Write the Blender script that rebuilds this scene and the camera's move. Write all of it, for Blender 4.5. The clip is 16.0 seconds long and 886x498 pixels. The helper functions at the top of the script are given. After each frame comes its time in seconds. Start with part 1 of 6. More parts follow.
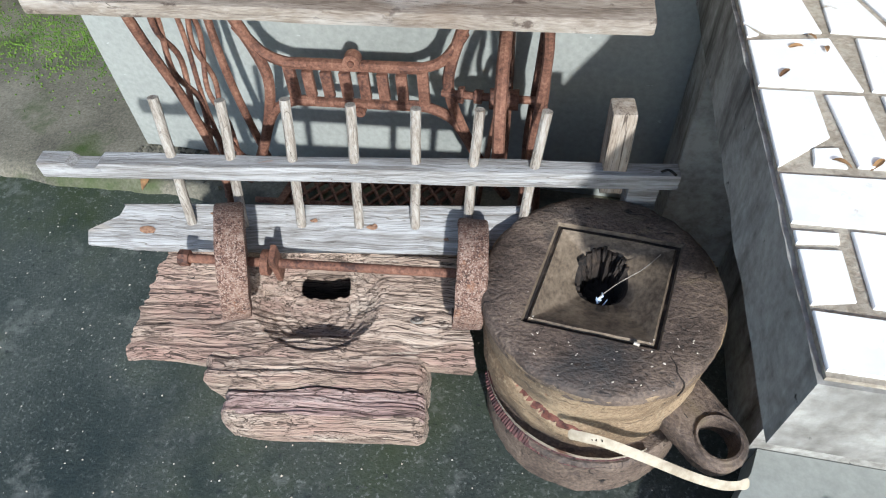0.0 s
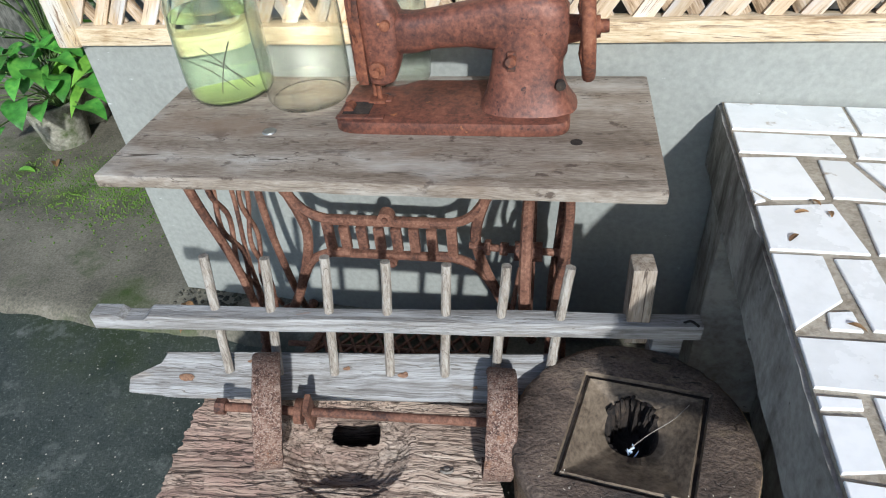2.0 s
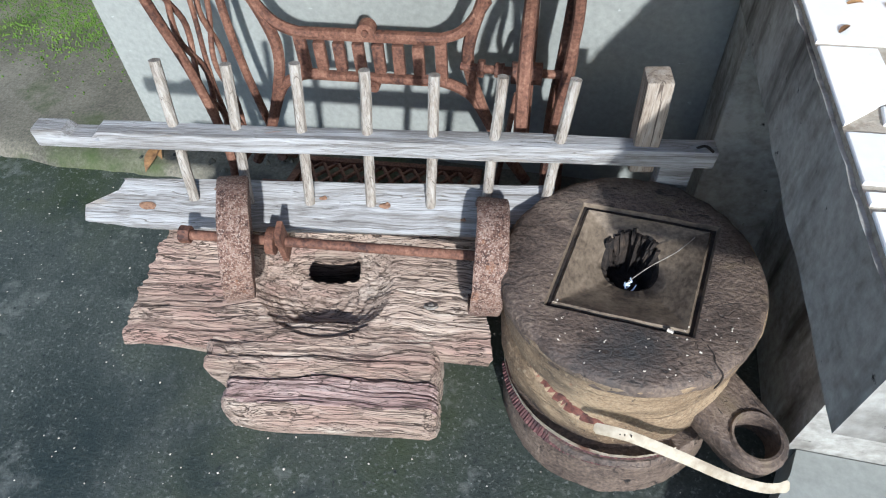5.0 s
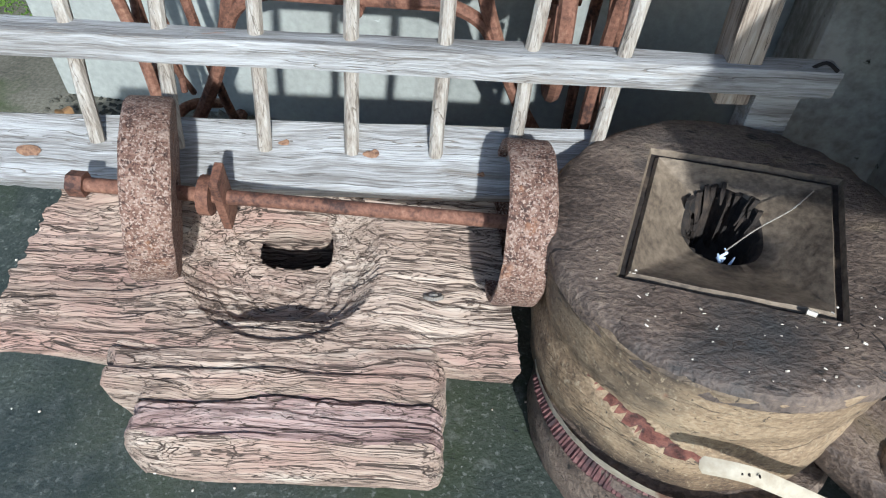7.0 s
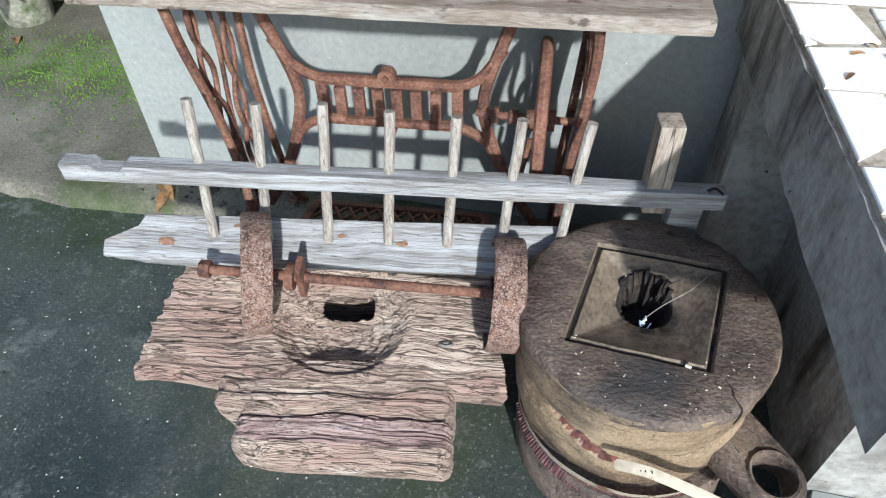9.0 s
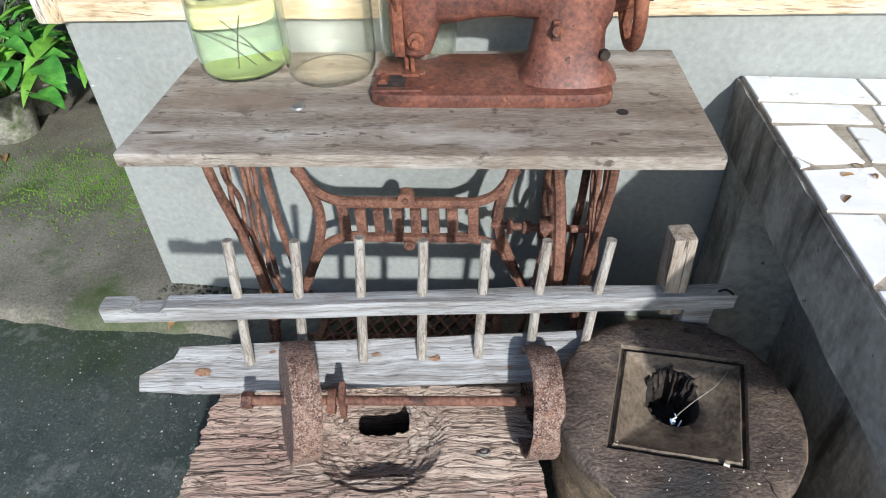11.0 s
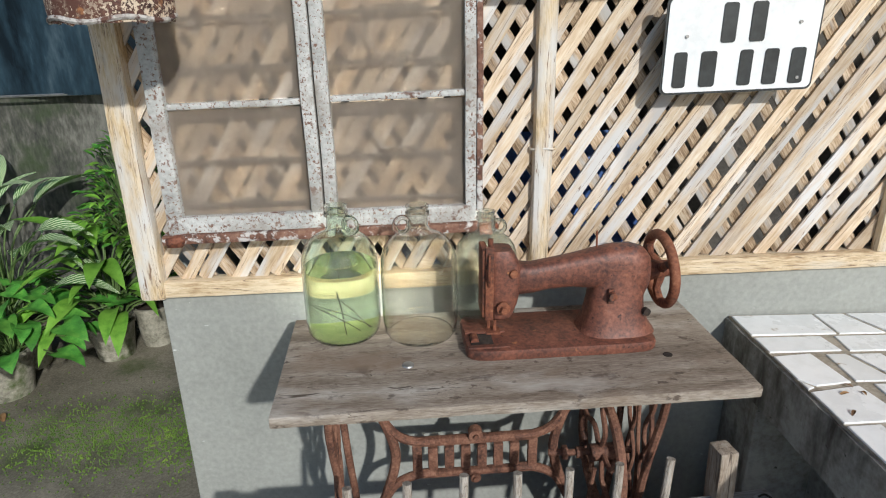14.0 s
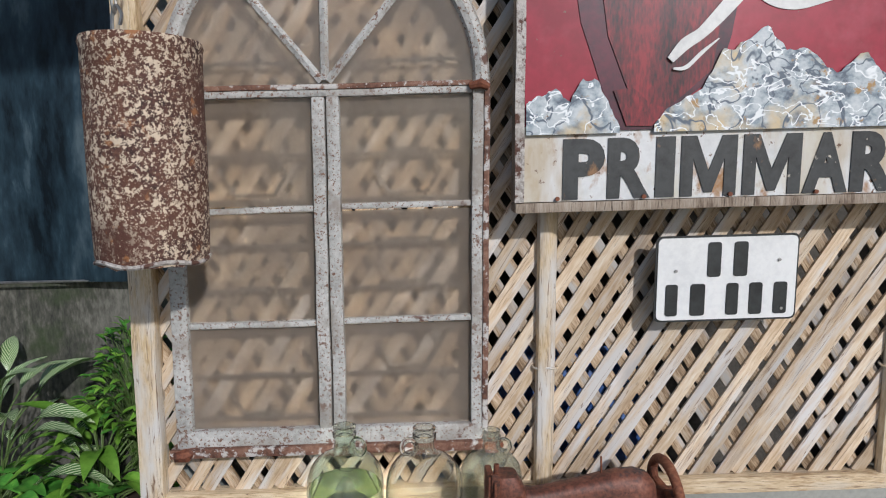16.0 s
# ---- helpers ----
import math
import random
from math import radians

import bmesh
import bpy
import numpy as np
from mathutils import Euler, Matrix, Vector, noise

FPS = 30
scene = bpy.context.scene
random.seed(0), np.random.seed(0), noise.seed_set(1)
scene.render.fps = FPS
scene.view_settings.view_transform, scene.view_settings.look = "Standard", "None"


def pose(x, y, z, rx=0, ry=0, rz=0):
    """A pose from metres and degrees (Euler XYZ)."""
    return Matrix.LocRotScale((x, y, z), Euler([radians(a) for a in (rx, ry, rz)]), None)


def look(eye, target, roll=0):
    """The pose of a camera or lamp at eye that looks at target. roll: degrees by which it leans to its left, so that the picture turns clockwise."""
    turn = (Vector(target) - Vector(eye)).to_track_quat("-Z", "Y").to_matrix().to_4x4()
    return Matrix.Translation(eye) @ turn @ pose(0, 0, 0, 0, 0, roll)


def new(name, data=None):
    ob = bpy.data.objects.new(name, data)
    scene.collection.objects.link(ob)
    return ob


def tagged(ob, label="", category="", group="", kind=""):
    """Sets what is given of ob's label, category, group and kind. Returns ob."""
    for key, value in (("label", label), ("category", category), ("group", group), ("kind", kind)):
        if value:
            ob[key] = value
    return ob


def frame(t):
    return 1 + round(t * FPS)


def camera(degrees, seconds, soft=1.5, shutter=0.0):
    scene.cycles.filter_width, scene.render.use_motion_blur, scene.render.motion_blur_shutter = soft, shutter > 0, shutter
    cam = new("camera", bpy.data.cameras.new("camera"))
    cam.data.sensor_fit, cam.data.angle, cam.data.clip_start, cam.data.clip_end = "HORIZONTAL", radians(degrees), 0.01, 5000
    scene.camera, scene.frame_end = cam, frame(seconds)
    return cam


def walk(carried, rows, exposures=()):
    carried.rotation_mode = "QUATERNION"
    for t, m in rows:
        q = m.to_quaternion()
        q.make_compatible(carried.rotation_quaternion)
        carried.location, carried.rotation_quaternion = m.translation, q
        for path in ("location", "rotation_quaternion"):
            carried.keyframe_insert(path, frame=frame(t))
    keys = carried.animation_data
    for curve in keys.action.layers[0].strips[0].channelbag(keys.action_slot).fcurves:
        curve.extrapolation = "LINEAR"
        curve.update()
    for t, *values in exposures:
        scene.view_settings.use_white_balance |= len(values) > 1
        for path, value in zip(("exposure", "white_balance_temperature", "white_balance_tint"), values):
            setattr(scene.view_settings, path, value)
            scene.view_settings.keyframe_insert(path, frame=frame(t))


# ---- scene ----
cam = camera(69.4, 16.0, soft=1.1)
PATH = [
    (0, (0.285, 0.112, 1.294), (-0.044, 1.342, -0.249), -4.0),
    (0.5, (0.286, 0.115, 1.305), (-0.064, 1.414, -0.175), -4.0),
    (1, (0.282, 0.104, 1.333), (-0.129, 1.487, -0.053), -4.6),
    (1.5, (0.285, 0.104, 1.354), (-0.132, 1.579, 0.069), -4.7),
    (2, (0.276, 0.108, 1.366), (-0.164, 1.594, 0.103), -5.3),
    (2.5, (0.274, 0.094, 1.335), (-0.15, 1.487, -0.037), -5.3),
    (3, (0.275, 0.09, 1.314), (-0.117, 1.412, -0.134), -6.0),
    (3.5, (0.276, 0.095, 1.293), (-0.142, 1.394, -0.169), -7.3),
    (4, (0.273, 0.121, 1.23), (-0.167, 1.404, -0.24), -8.7),
    (4.5, (0.268, 0.117, 1.221), (-0.131, 1.348, -0.304), -6.0),
    (4.7, (0.269, 0.114, 1.224), (-0.112, 1.342, -0.307), -5.0),
    (6.8, (0.148, 0.238, 0.859), (-0.099, 1.618, -0.567), 0.8),
    (7, (0.148, 0.238, 0.86), (-0.098, 1.622, -0.563), 1.1),
    (7.5, (0.146, 0.232, 0.856), (-0.098, 1.622, -0.562), 1.4),
    (8, (0.168, 0.104, 0.996), (-0.077, 1.489, -0.426), 1.9),
    (8.2, (0.191, 0.059, 1.052), (-0.079, 1.434, -0.375), 1.1),
    (10.3, (0.225, 0.094, 1.293), (-0.144, 1.531, -0.047), -1.9),
    (10.5, (0.199, 0.096, 1.302), (-0.145, 1.553, -0.024), -2.0),
    (11, (0.087, 0.073, 1.327), (-0.157, 1.591, 0.048), -2.4),
    (11.5, (0.012, 0.049, 1.365), (-0.128, 1.645, 0.169), -2.5),
    (12, (-0.035, 0.029, 1.413), (-0.205, 1.698, 0.325), -1.5),
    (12.5, (-0.07, 0.019, 1.392), (-0.169, 1.681, 0.284), -0.1),
    (13, (-0.118, 0.038, 1.391), (-0.369, 1.725, 0.347), -1.3),
    (13.5, (-0.203, -0.048, 1.437), (-0.262, 1.74, 0.542), 0.6),
    (14, (-0.25, -0.126, 1.52), (-0.235, 1.742, 0.806), -1.0),
    (14.5, (-0.265, -0.147, 1.576), (-0.215, 1.766, 0.995), -1.2),
    (15, (-0.253, -0.15, 1.621), (-0.193, 1.788, 1.13), -2.1),
    (15.5, (-0.271, -0.15, 1.653), (-0.214, 1.813, 1.275), 0.0),
    (16, (-0.268, -0.156, 1.687), (-0.244, 1.828, 1.434), -0.1),
]
EXPOSURES = [(0.0, 0.42, 5500, 7), (0.5, 0.4, 5500, 7), (1.0, 0.3, 5500, 7), (1.5, 0.16, 5500, 7), (2.0, 0.06, 5500, 7), (2.5, 0.18, 5500, 7), (3.0, 0.32, 5500, 7), (3.5, 0.38, 5500, 7), (4.7, 0.42, 5400, 8), (6.8, 0.46, 5350, 5), (8.2, 0.46, 5350, 5), (10.5, 0.38, 5500, 8), (11.5, 0.12, 5600, 8), (12.5, -0.12, 5750, 8), (13.5, -0.22, 5850, 8), (14.5, -0.52, 5850, 10), (15.0, -0.66, 5800, 12), (16.0, -0.8, 5800, 13)]
walk(cam, [(t, look(eye, target, roll)) for t, eye, target, roll in PATH], EXPOSURES)

# ---- light ----
SUN = Vector((0.212, -0.494, 0.28)).normalized()
world = bpy.data.worlds.new("world")
scene.world = world
world.use_nodes = True
wn = world.node_tree.nodes
sky = wn.new("ShaderNodeTexSky")
sky.sky_type, sky.sun_disc = "NISHITA", False
sky.sun_elevation, sky.sun_rotation = math.asin(SUN.z), math.atan2(SUN.x, SUN.y)
wn["Background"].inputs["Strength"].default_value = 0.126
world.node_tree.links.new(sky.outputs["Color"], wn["Background"].inputs["Color"])
sun = new("sun", bpy.data.lights.new("sun", "SUN"))
sun.data.energy, sun.data.angle, sun.data.color = 4.6, radians(1.6), (1.0, 0.93, 0.83)
sun.matrix_world = look(SUN * 20, (0, 0, 0))


# ---- materials ----
def mat(name, stops, scale=6.0, stretch=(1, 1, 1), rough=0.8, metal=0.0, bump=0.3, dist=0.004, fine=60.0, spots=None, tone=0.0, detail=6.0, vary=0.0, cracks=(), warp=0.0):
    """A surface whose colour runs through stops (position, colour) along noise at two scales, with spots of another colour and fine relief.
    spots: (colour, scale, from, to, stretch). cracks: thin dark wandering lines (colour, scale, width, stretch)."""
    m = bpy.data.materials.new(name)
    m.use_nodes = True
    n, l = m.node_tree.nodes, m.node_tree.links
    b = n["Principled BSDF"]
    co, mp = n.new("ShaderNodeTexCoord"), n.new("ShaderNodeMapping")
    mp.inputs["Scale"].default_value = stretch
    info = n.new("ShaderNodeObjectInfo")
    add = n.new("ShaderNodeVectorMath")
    add.operation = "MULTIPLY_ADD"
    add.inputs[1].default_value = (7.3, 3.1, 5.7)
    l.new(info.outputs["Random"], add.inputs[0])
    l.new(co.outputs["Object"], add.inputs[2])
    if warp:
        wt, wm, wa = n.new("ShaderNodeTexNoise"), n.new("ShaderNodeVectorMath"), n.new("ShaderNodeVectorMath")
        wt.inputs["Scale"].default_value, wt.inputs["Detail"].default_value = 7.0, 2.0
        l.new(add.outputs[0], wt.inputs["Vector"])
        wm.operation, wa.operation = "MULTIPLY_ADD", "ADD"
        wm.inputs[1].default_value, wm.inputs[2].default_value = (warp, warp, warp), (-warp / 2, -warp / 2, -warp / 2)
        l.new(wt.outputs["Color"], wm.inputs[0])
        l.new(wm.outputs[0], wa.inputs[0])
        l.new(add.outputs[0], wa.inputs[1])
        add = wa
    l.new(add.outputs[0], mp.inputs["Vector"])

    def tex(s, d, source=mp):
        t = n.new("ShaderNodeTexNoise")
        t.inputs["Scale"].default_value, t.inputs["Detail"].default_value = s, d
        t.inputs["Roughness"].default_value = 0.62
        l.new(source.outputs[0], t.inputs["Vector"])
        return t.outputs["Fac"]

    big, small = tex(scale, detail), tex(fine, 4.0)
    mix = n.new("ShaderNodeMath")
    mix.operation = "MULTIPLY_ADD"
    l.new(small, mix.inputs[0])
    mix.inputs[1].default_value = 0.75
    sub = n.new("ShaderNodeMath")
    sub.operation = "MULTIPLY_ADD"
    l.new(big, sub.inputs[0])
    sub.inputs[1].default_value, sub.inputs[2].default_value = 1.0, -0.375
    l.new(sub.outputs[0], mix.inputs[2])
    ramp = n.new("ShaderNodeValToRGB")
    e = ramp.color_ramp.elements
    while len(e) < len(stops):
        e.new(0.5)
    for el, (p, c) in zip(e, stops):
        el.position, el.color = p, (*c, 1)
    l.new(mix.outputs[0], ramp.inputs["Fac"])
    out = ramp.outputs["Color"]
    height = mix.outputs[0]
    for spot in spots or ():
        c, s, lo, hi, st = spot
        m2 = n.new("ShaderNodeMapping")
        m2.inputs["Scale"].default_value = st
        l.new(add.outputs[0], m2.inputs["Vector"])
        f = tex(s, 5.0, m2)
        r = n.new("ShaderNodeMapRange")
        r.inputs["From Min"].default_value, r.inputs["From Max"].default_value = lo, hi
        l.new(f, r.inputs["Value"])
        mx = n.new("ShaderNodeMix")
        mx.data_type = "RGBA"
        l.new(r.outputs[0], mx.inputs["Factor"])
        l.new(out, mx.inputs["A"])
        mx.inputs["B"].default_value = (*c, 1)
        out = mx.outputs["Result"]
    for c, s, wide, st in cracks:
        m2 = n.new("ShaderNodeMapping")
        m2.inputs["Scale"].default_value = st
        l.new(add.outputs[0], m2.inputs["Vector"])
        t = n.new("ShaderNodeTexNoise")
        t.inputs["Scale"].default_value, t.inputs["Detail"].default_value, t.inputs["Distortion"].default_value = s, 3.0, 0.5
        l.new(m2.outputs[0], t.inputs["Vector"])
        a, b2 = n.new("ShaderNodeMath"), n.new("ShaderNodeMath")
        a.operation, b2.operation = "SUBTRACT", "ABSOLUTE"
        l.new(t.outputs["Fac"], a.inputs[0])
        a.inputs[1].default_value = 0.5
        l.new(a.outputs[0], b2.inputs[0])
        r = n.new("ShaderNodeMapRange")
        r.inputs["From Min"].default_value, r.inputs["From Max"].default_value = wide * 0.35, wide
        r.inputs["To Min"].default_value, r.inputs["To Max"].default_value = 1.0, 0.0
        l.new(b2.outputs[0], r.inputs["Value"])
        mx = n.new("ShaderNodeMix")
        mx.data_type = "RGBA"
        l.new(r.outputs[0], mx.inputs["Factor"])
        l.new(out, mx.inputs["A"])
        mx.inputs["B"].default_value = (*c, 1)
        out = mx.outputs["Result"]
        hh = n.new("ShaderNodeMath")
        hh.operation = "MULTIPLY_ADD"
        l.new(r.outputs[0], hh.inputs[0])
        hh.inputs[1].default_value = -0.7
        l.new(height, hh.inputs[2])
        height = hh.outputs[0]
    if vary:
        hsv = n.new("ShaderNodeHueSaturation")
        r = n.new("ShaderNodeMapRange")
        r.inputs["To Min"].default_value, r.inputs["To Max"].default_value = 1 - vary, 1 + vary
        l.new(info.outputs["Random"], r.inputs["Value"])
        l.new(r.outputs[0], hsv.inputs["Value"])
        l.new(out, hsv.inputs["Color"])
        out = hsv.outputs["Color"]
    l.new(out, b.inputs["Base Color"])
    rr = n.new("ShaderNodeMapRange")
    rr.inputs["To Min"].default_value, rr.inputs["To Max"].default_value = max(0.02, rough - 0.12), min(1, rough + 0.12)
    l.new(big, rr.inputs["Value"])
    l.new(rr.outputs[0], b.inputs["Roughness"])
    b.inputs["Metallic"].default_value = metal
    if bump:
        bp = n.new("ShaderNodeBump")
        bp.inputs["Strength"].default_value, bp.inputs["Distance"].default_value = bump, dist
        l.new(height, bp.inputs["Height"])
        l.new(bp.outputs["Normal"], b.inputs["Normal"])
    return m


ONE = (1, 1, 1)
M = {}
M["floor"] = mat("mossy_concrete", [(0.28, (0.022, 0.029, 0.024)), (0.48, (0.046, 0.055, 0.045)), (0.62, (0.07, 0.078, 0.066)), (0.8, (0.12, 0.125, 0.108))], 2.6, rough=0.62, bump=0.7, dist=0.004, fine=150,
                 spots=[((0.03, 0.043, 0.014), 1.3, 0.54, 0.7, ONE), ((0.2, 0.205, 0.18), 12, 0.58, 0.78, ONE), ((0.3, 0.31, 0.28), 60, 0.66, 0.72, ONE), ((0.16, 0.17, 0.145), 120, 0.57, 0.66, ONE), ((0.012, 0.017, 0.015), 60, 0.6, 0.7, ONE), ((0.4, 0.41, 0.37), 150, 0.71, 0.75, ONE), ((0.014, 0.024, 0.022), 1.7, 0.55, 0.7, (1.3, 1, 1))])
M["apron"] = mat("worn_concrete", [(0.28, (0.08, 0.073, 0.052)), (0.5, (0.16, 0.144, 0.105)), (0.72, (0.25, 0.227, 0.17))], 3.0, rough=0.8, bump=0.7, dist=0.004, fine=120,
                 spots=[((0.36, 0.33, 0.27), 90, 0.7, 0.74, ONE), ((0.05, 0.075, 0.014), 3.2, 0.52, 0.68, ONE), ((0.025, 0.025, 0.018), 1.9, 0.55, 0.7, ONE), ((0.24, 0.215, 0.165), 22, 0.62, 0.74, ONE)])
M["render"] = mat("grey_cement_render", [(0.2, (0.225, 0.232, 0.208)), (0.5, (0.3, 0.306, 0.276)), (0.8, (0.372, 0.378, 0.342))], 1.6, rough=0.7, bump=0.12, dist=0.002, fine=70,
                  spots=[((0.22, 0.23, 0.21), 3, 0.6, 0.8, (1, 1, 0.4)), ((0.18, 0.185, 0.17), 60, 0.72, 0.76, ONE), ((0.62, 0.63, 0.6), 30, 0.7, 0.76, (1, 1, 3))])
M["cement"] = mat("raw_cement", [(0.3, (0.2, 0.185, 0.16)), (0.5, (0.31, 0.295, 0.26)), (0.7, (0.41, 0.395, 0.355))], 7, rough=0.85, bump=0.5, dist=0.004, fine=60,
                  spots=[((0.07, 0.06, 0.048), 4, 0.51, 0.68, (1, 2.4, 0.7)), ((0.02, 0.018, 0.014), 34, 0.66, 0.72, ONE)])
M["grout"] = mat("sandy_grout", [(0.3, (0.24, 0.2, 0.145)), (0.6, (0.42, 0.37, 0.29))], 14, rough=0.9, bump=0.8, dist=0.004, fine=120,
                 spots=[((0.16, 0.12, 0.08), 9, 0.6, 0.7, ONE)])
M["tile"] = mat("white_glazed_tile", [(0.3, (0.78, 0.78, 0.755)), (0.6, (0.87, 0.87, 0.85))], 5, rough=0.28, bump=0.03, fine=20, vary=0.04,
                spots=[((0.3, 0.22, 0.12), 18, 0.68, 0.76, ONE), ((0.5, 0.45, 0.36), 4, 0.62, 0.8, ONE)])
M["lath"] = mat("weathered_bamboo_lath", [(0.22, (0.34, 0.225, 0.125)), (0.4, (0.5, 0.37, 0.235)), (0.56, (0.61, 0.49, 0.345)), (0.75, (0.7, 0.63, 0.52))], 3, stretch=(7, 7, 0.8), rough=0.7, bump=0.4, dist=0.002, fine=26, vary=0.22,
                spots=[((0.6, 0.58, 0.55), 5, 0.48, 0.62, (5, 5, 0.6)), ((0.17, 0.11, 0.07), 9, 0.66, 0.73, (4, 4, 0.9)), ((0.4, 0.38, 0.36), 3, 0.56, 0.7, (2, 2, 0.6))],
    cracks=[((0.22, 0.15, 0.1), 5, 0.006, (12, 12, 0.3))])
# darker copy of lath: the shade on the rear layer is painted in
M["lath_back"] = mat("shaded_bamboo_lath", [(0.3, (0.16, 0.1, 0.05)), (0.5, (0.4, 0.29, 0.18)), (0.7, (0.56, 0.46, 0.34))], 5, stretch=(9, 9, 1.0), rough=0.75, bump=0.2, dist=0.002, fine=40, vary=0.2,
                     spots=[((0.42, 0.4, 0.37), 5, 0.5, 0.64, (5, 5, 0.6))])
M["pole"] = mat("split_bamboo_pole", [(0.28, (0.3, 0.19, 0.09)), (0.45, (0.56, 0.42, 0.24)), (0.62, (0.68, 0.56, 0.38)), (0.8, (0.72, 0.64, 0.5))], 4, stretch=(6, 6, 0.9), rough=0.6, bump=0.2, dist=0.002, fine=40,
                spots=[((0.62, 0.6, 0.56), 4, 0.46, 0.62, (3, 3, 0.8)), ((0.16, 0.09, 0.05), 9, 0.66, 0.74, (5, 5, 0.7))],
    cracks=[((0.2, 0.13, 0.08), 6, 0.008, (10, 10, 0.3))])
M["sillwood"] = mat("pale_sill_board", [(0.28, (0.34, 0.22, 0.11)), (0.45, (0.58, 0.45, 0.28)), (0.65, (0.72, 0.6, 0.42))], 4, stretch=(0.9, 6, 6), rough=0.65, bump=0.2, dist=0.002, fine=40,
                    spots=[((0.14, 0.08, 0.04), 8, 0.67, 0.74, (0.8, 5, 5)), ((0.62, 0.58, 0.5), 3, 0.55, 0.7, (0.8, 3, 3))],
    cracks=[((0.2, 0.13, 0.08), 6, 0.008, (0.3, 10, 10))])
M["flaky"] = mat("flaking_white_paint", [(0.26, (0.27, 0.265, 0.245)), (0.45, (0.42, 0.42, 0.395)), (0.7, (0.57, 0.565, 0.535))], 9, rough=0.6, bump=0.7, dist=0.002, fine=90,
    spots=[((0.2, 0.115, 0.075), 160, 0.57, 0.61, ONE), ((0.17, 0.09, 0.06), 48, 0.6, 0.65, ONE), ((0.3, 0.27, 0.235), 8, 0.52, 0.66, ONE), ((0.12, 0.06, 0.04), 12, 0.65, 0.7, ONE)])
M["flakyrust"] = mat("rusted_frame_with_paint_flecks", [(0.28, (0.07, 0.03, 0.02)), (0.5, (0.17, 0.08, 0.05)), (0.72, (0.28, 0.16, 0.11))], 12, rough=0.75, bump=0.8, dist=0.002, fine=110,
    spots=[((0.52, 0.5, 0.47), 30, 0.53, 0.59, ONE), ((0.6, 0.58, 0.55), 120, 0.62, 0.66, ONE)])
M["rust"] = mat("red_brown_rust", [(0.28, (0.045, 0.02, 0.013)), (0.45, (0.15, 0.05, 0.026)), (0.6, (0.23, 0.083, 0.04)), (0.78, (0.33, 0.15, 0.08))], 9, rough=0.75, metal=0.15, bump=0.5, dist=0.002, fine=120,
                spots=[((0.05, 0.035, 0.03), 14, 0.6, 0.7, ONE)])
M["castiron"] = mat("rusty_cast_iron", [(0.28, (0.045, 0.021, 0.015)), (0.45, (0.135, 0.06, 0.037)), (0.6, (0.21, 0.1, 0.062)), (0.78, (0.33, 0.185, 0.12))], 14, rough=0.8, metal=0.1, bump=0.8, dist=0.002, fine=150)
M["pitted"] = mat("pitted_rusty_iron", [(0.28, (0.045, 0.023, 0.017)), (0.44, (0.14, 0.072, 0.048)), (0.56, (0.21, 0.125, 0.09)), (0.74, (0.33, 0.235, 0.18))], 60, rough=0.85, metal=0.1, bump=1.0, dist=0.003, fine=190,
                  spots=[((0.36, 0.27, 0.215), 330, 0.53, 0.58, ONE), ((0.05, 0.024, 0.017), 260, 0.57, 0.62, ONE), ((0.26, 0.115, 0.05), 20, 0.6, 0.7, ONE)])
M["machine"] = mat("rusted_enamel", [(0.26, (0.045, 0.02, 0.015)), (0.42, (0.11, 0.042, 0.028)), (0.58, (0.19, 0.07, 0.042)), (0.78, (0.3, 0.13, 0.08))], 9, rough=0.55, metal=0.1, bump=0.5, dist=0.002, fine=110,
                   spots=[((0.03, 0.035, 0.045), 9, 0.6, 0.67, ONE), ((0.045, 0.02, 0.015), 60, 0.63, 0.68, ONE), ((0.4, 0.16, 0.06), 30, 0.68, 0.74, ONE)])
M["tabletop"] = mat("grey_weathered_board", [(0.24, (0.1, 0.073, 0.052)), (0.42, (0.195, 0.155, 0.117)), (0.58, (0.285, 0.24, 0.19)), (0.78, (0.4, 0.355, 0.3))], 4, stretch=(0.7, 6, 6), rough=0.65, bump=0.5, dist=0.002, fine=60, warp=0.03,
    spots=[((0.09, 0.065, 0.048), 24, 0.6, 0.66, (1, 1.5, 1.5)), ((0.11, 0.08, 0.06), 11, 0.6, 0.67, (1, 1.5, 1.5)), ((0.2, 0.14, 0.095), 3.4, 0.53, 0.72, (1, 1.6, 1.6)), ((0.52, 0.49, 0.44), 3, 0.56, 0.75, (0.8, 2, 2))],
    cracks=[((0.09, 0.068, 0.05), 4, 0.004, (0.2, 7, 7))])
M["rail"] = mat("silver_grey_driftwood", [(0.24, (0.13, 0.113, 0.097)), (0.42, (0.235, 0.222, 0.207)), (0.56, (0.345, 0.335, 0.322)), (0.78, (0.48, 0.475, 0.465))], 5, stretch=(0.45, 15, 15), rough=0.8, bump=0.8, dist=0.003, fine=34, warp=0.02,
    spots=[((0.3, 0.12, 0.05), 8, 0.69, 0.73, (0.6, 2.0, 2.0)), ((0.27, 0.22, 0.16), 4, 0.58, 0.72, (0.5, 4, 4))],
    cracks=[((0.2, 0.175, 0.15), 6, 0.006, (0.14, 10, 10))])
M["knot"] = mat("orange_brown_knot", [(0.3, (0.1, 0.05, 0.03)), (0.6, (0.27, 0.15, 0.085))], 60, rough=0.8, bump=0.6, fine=200)
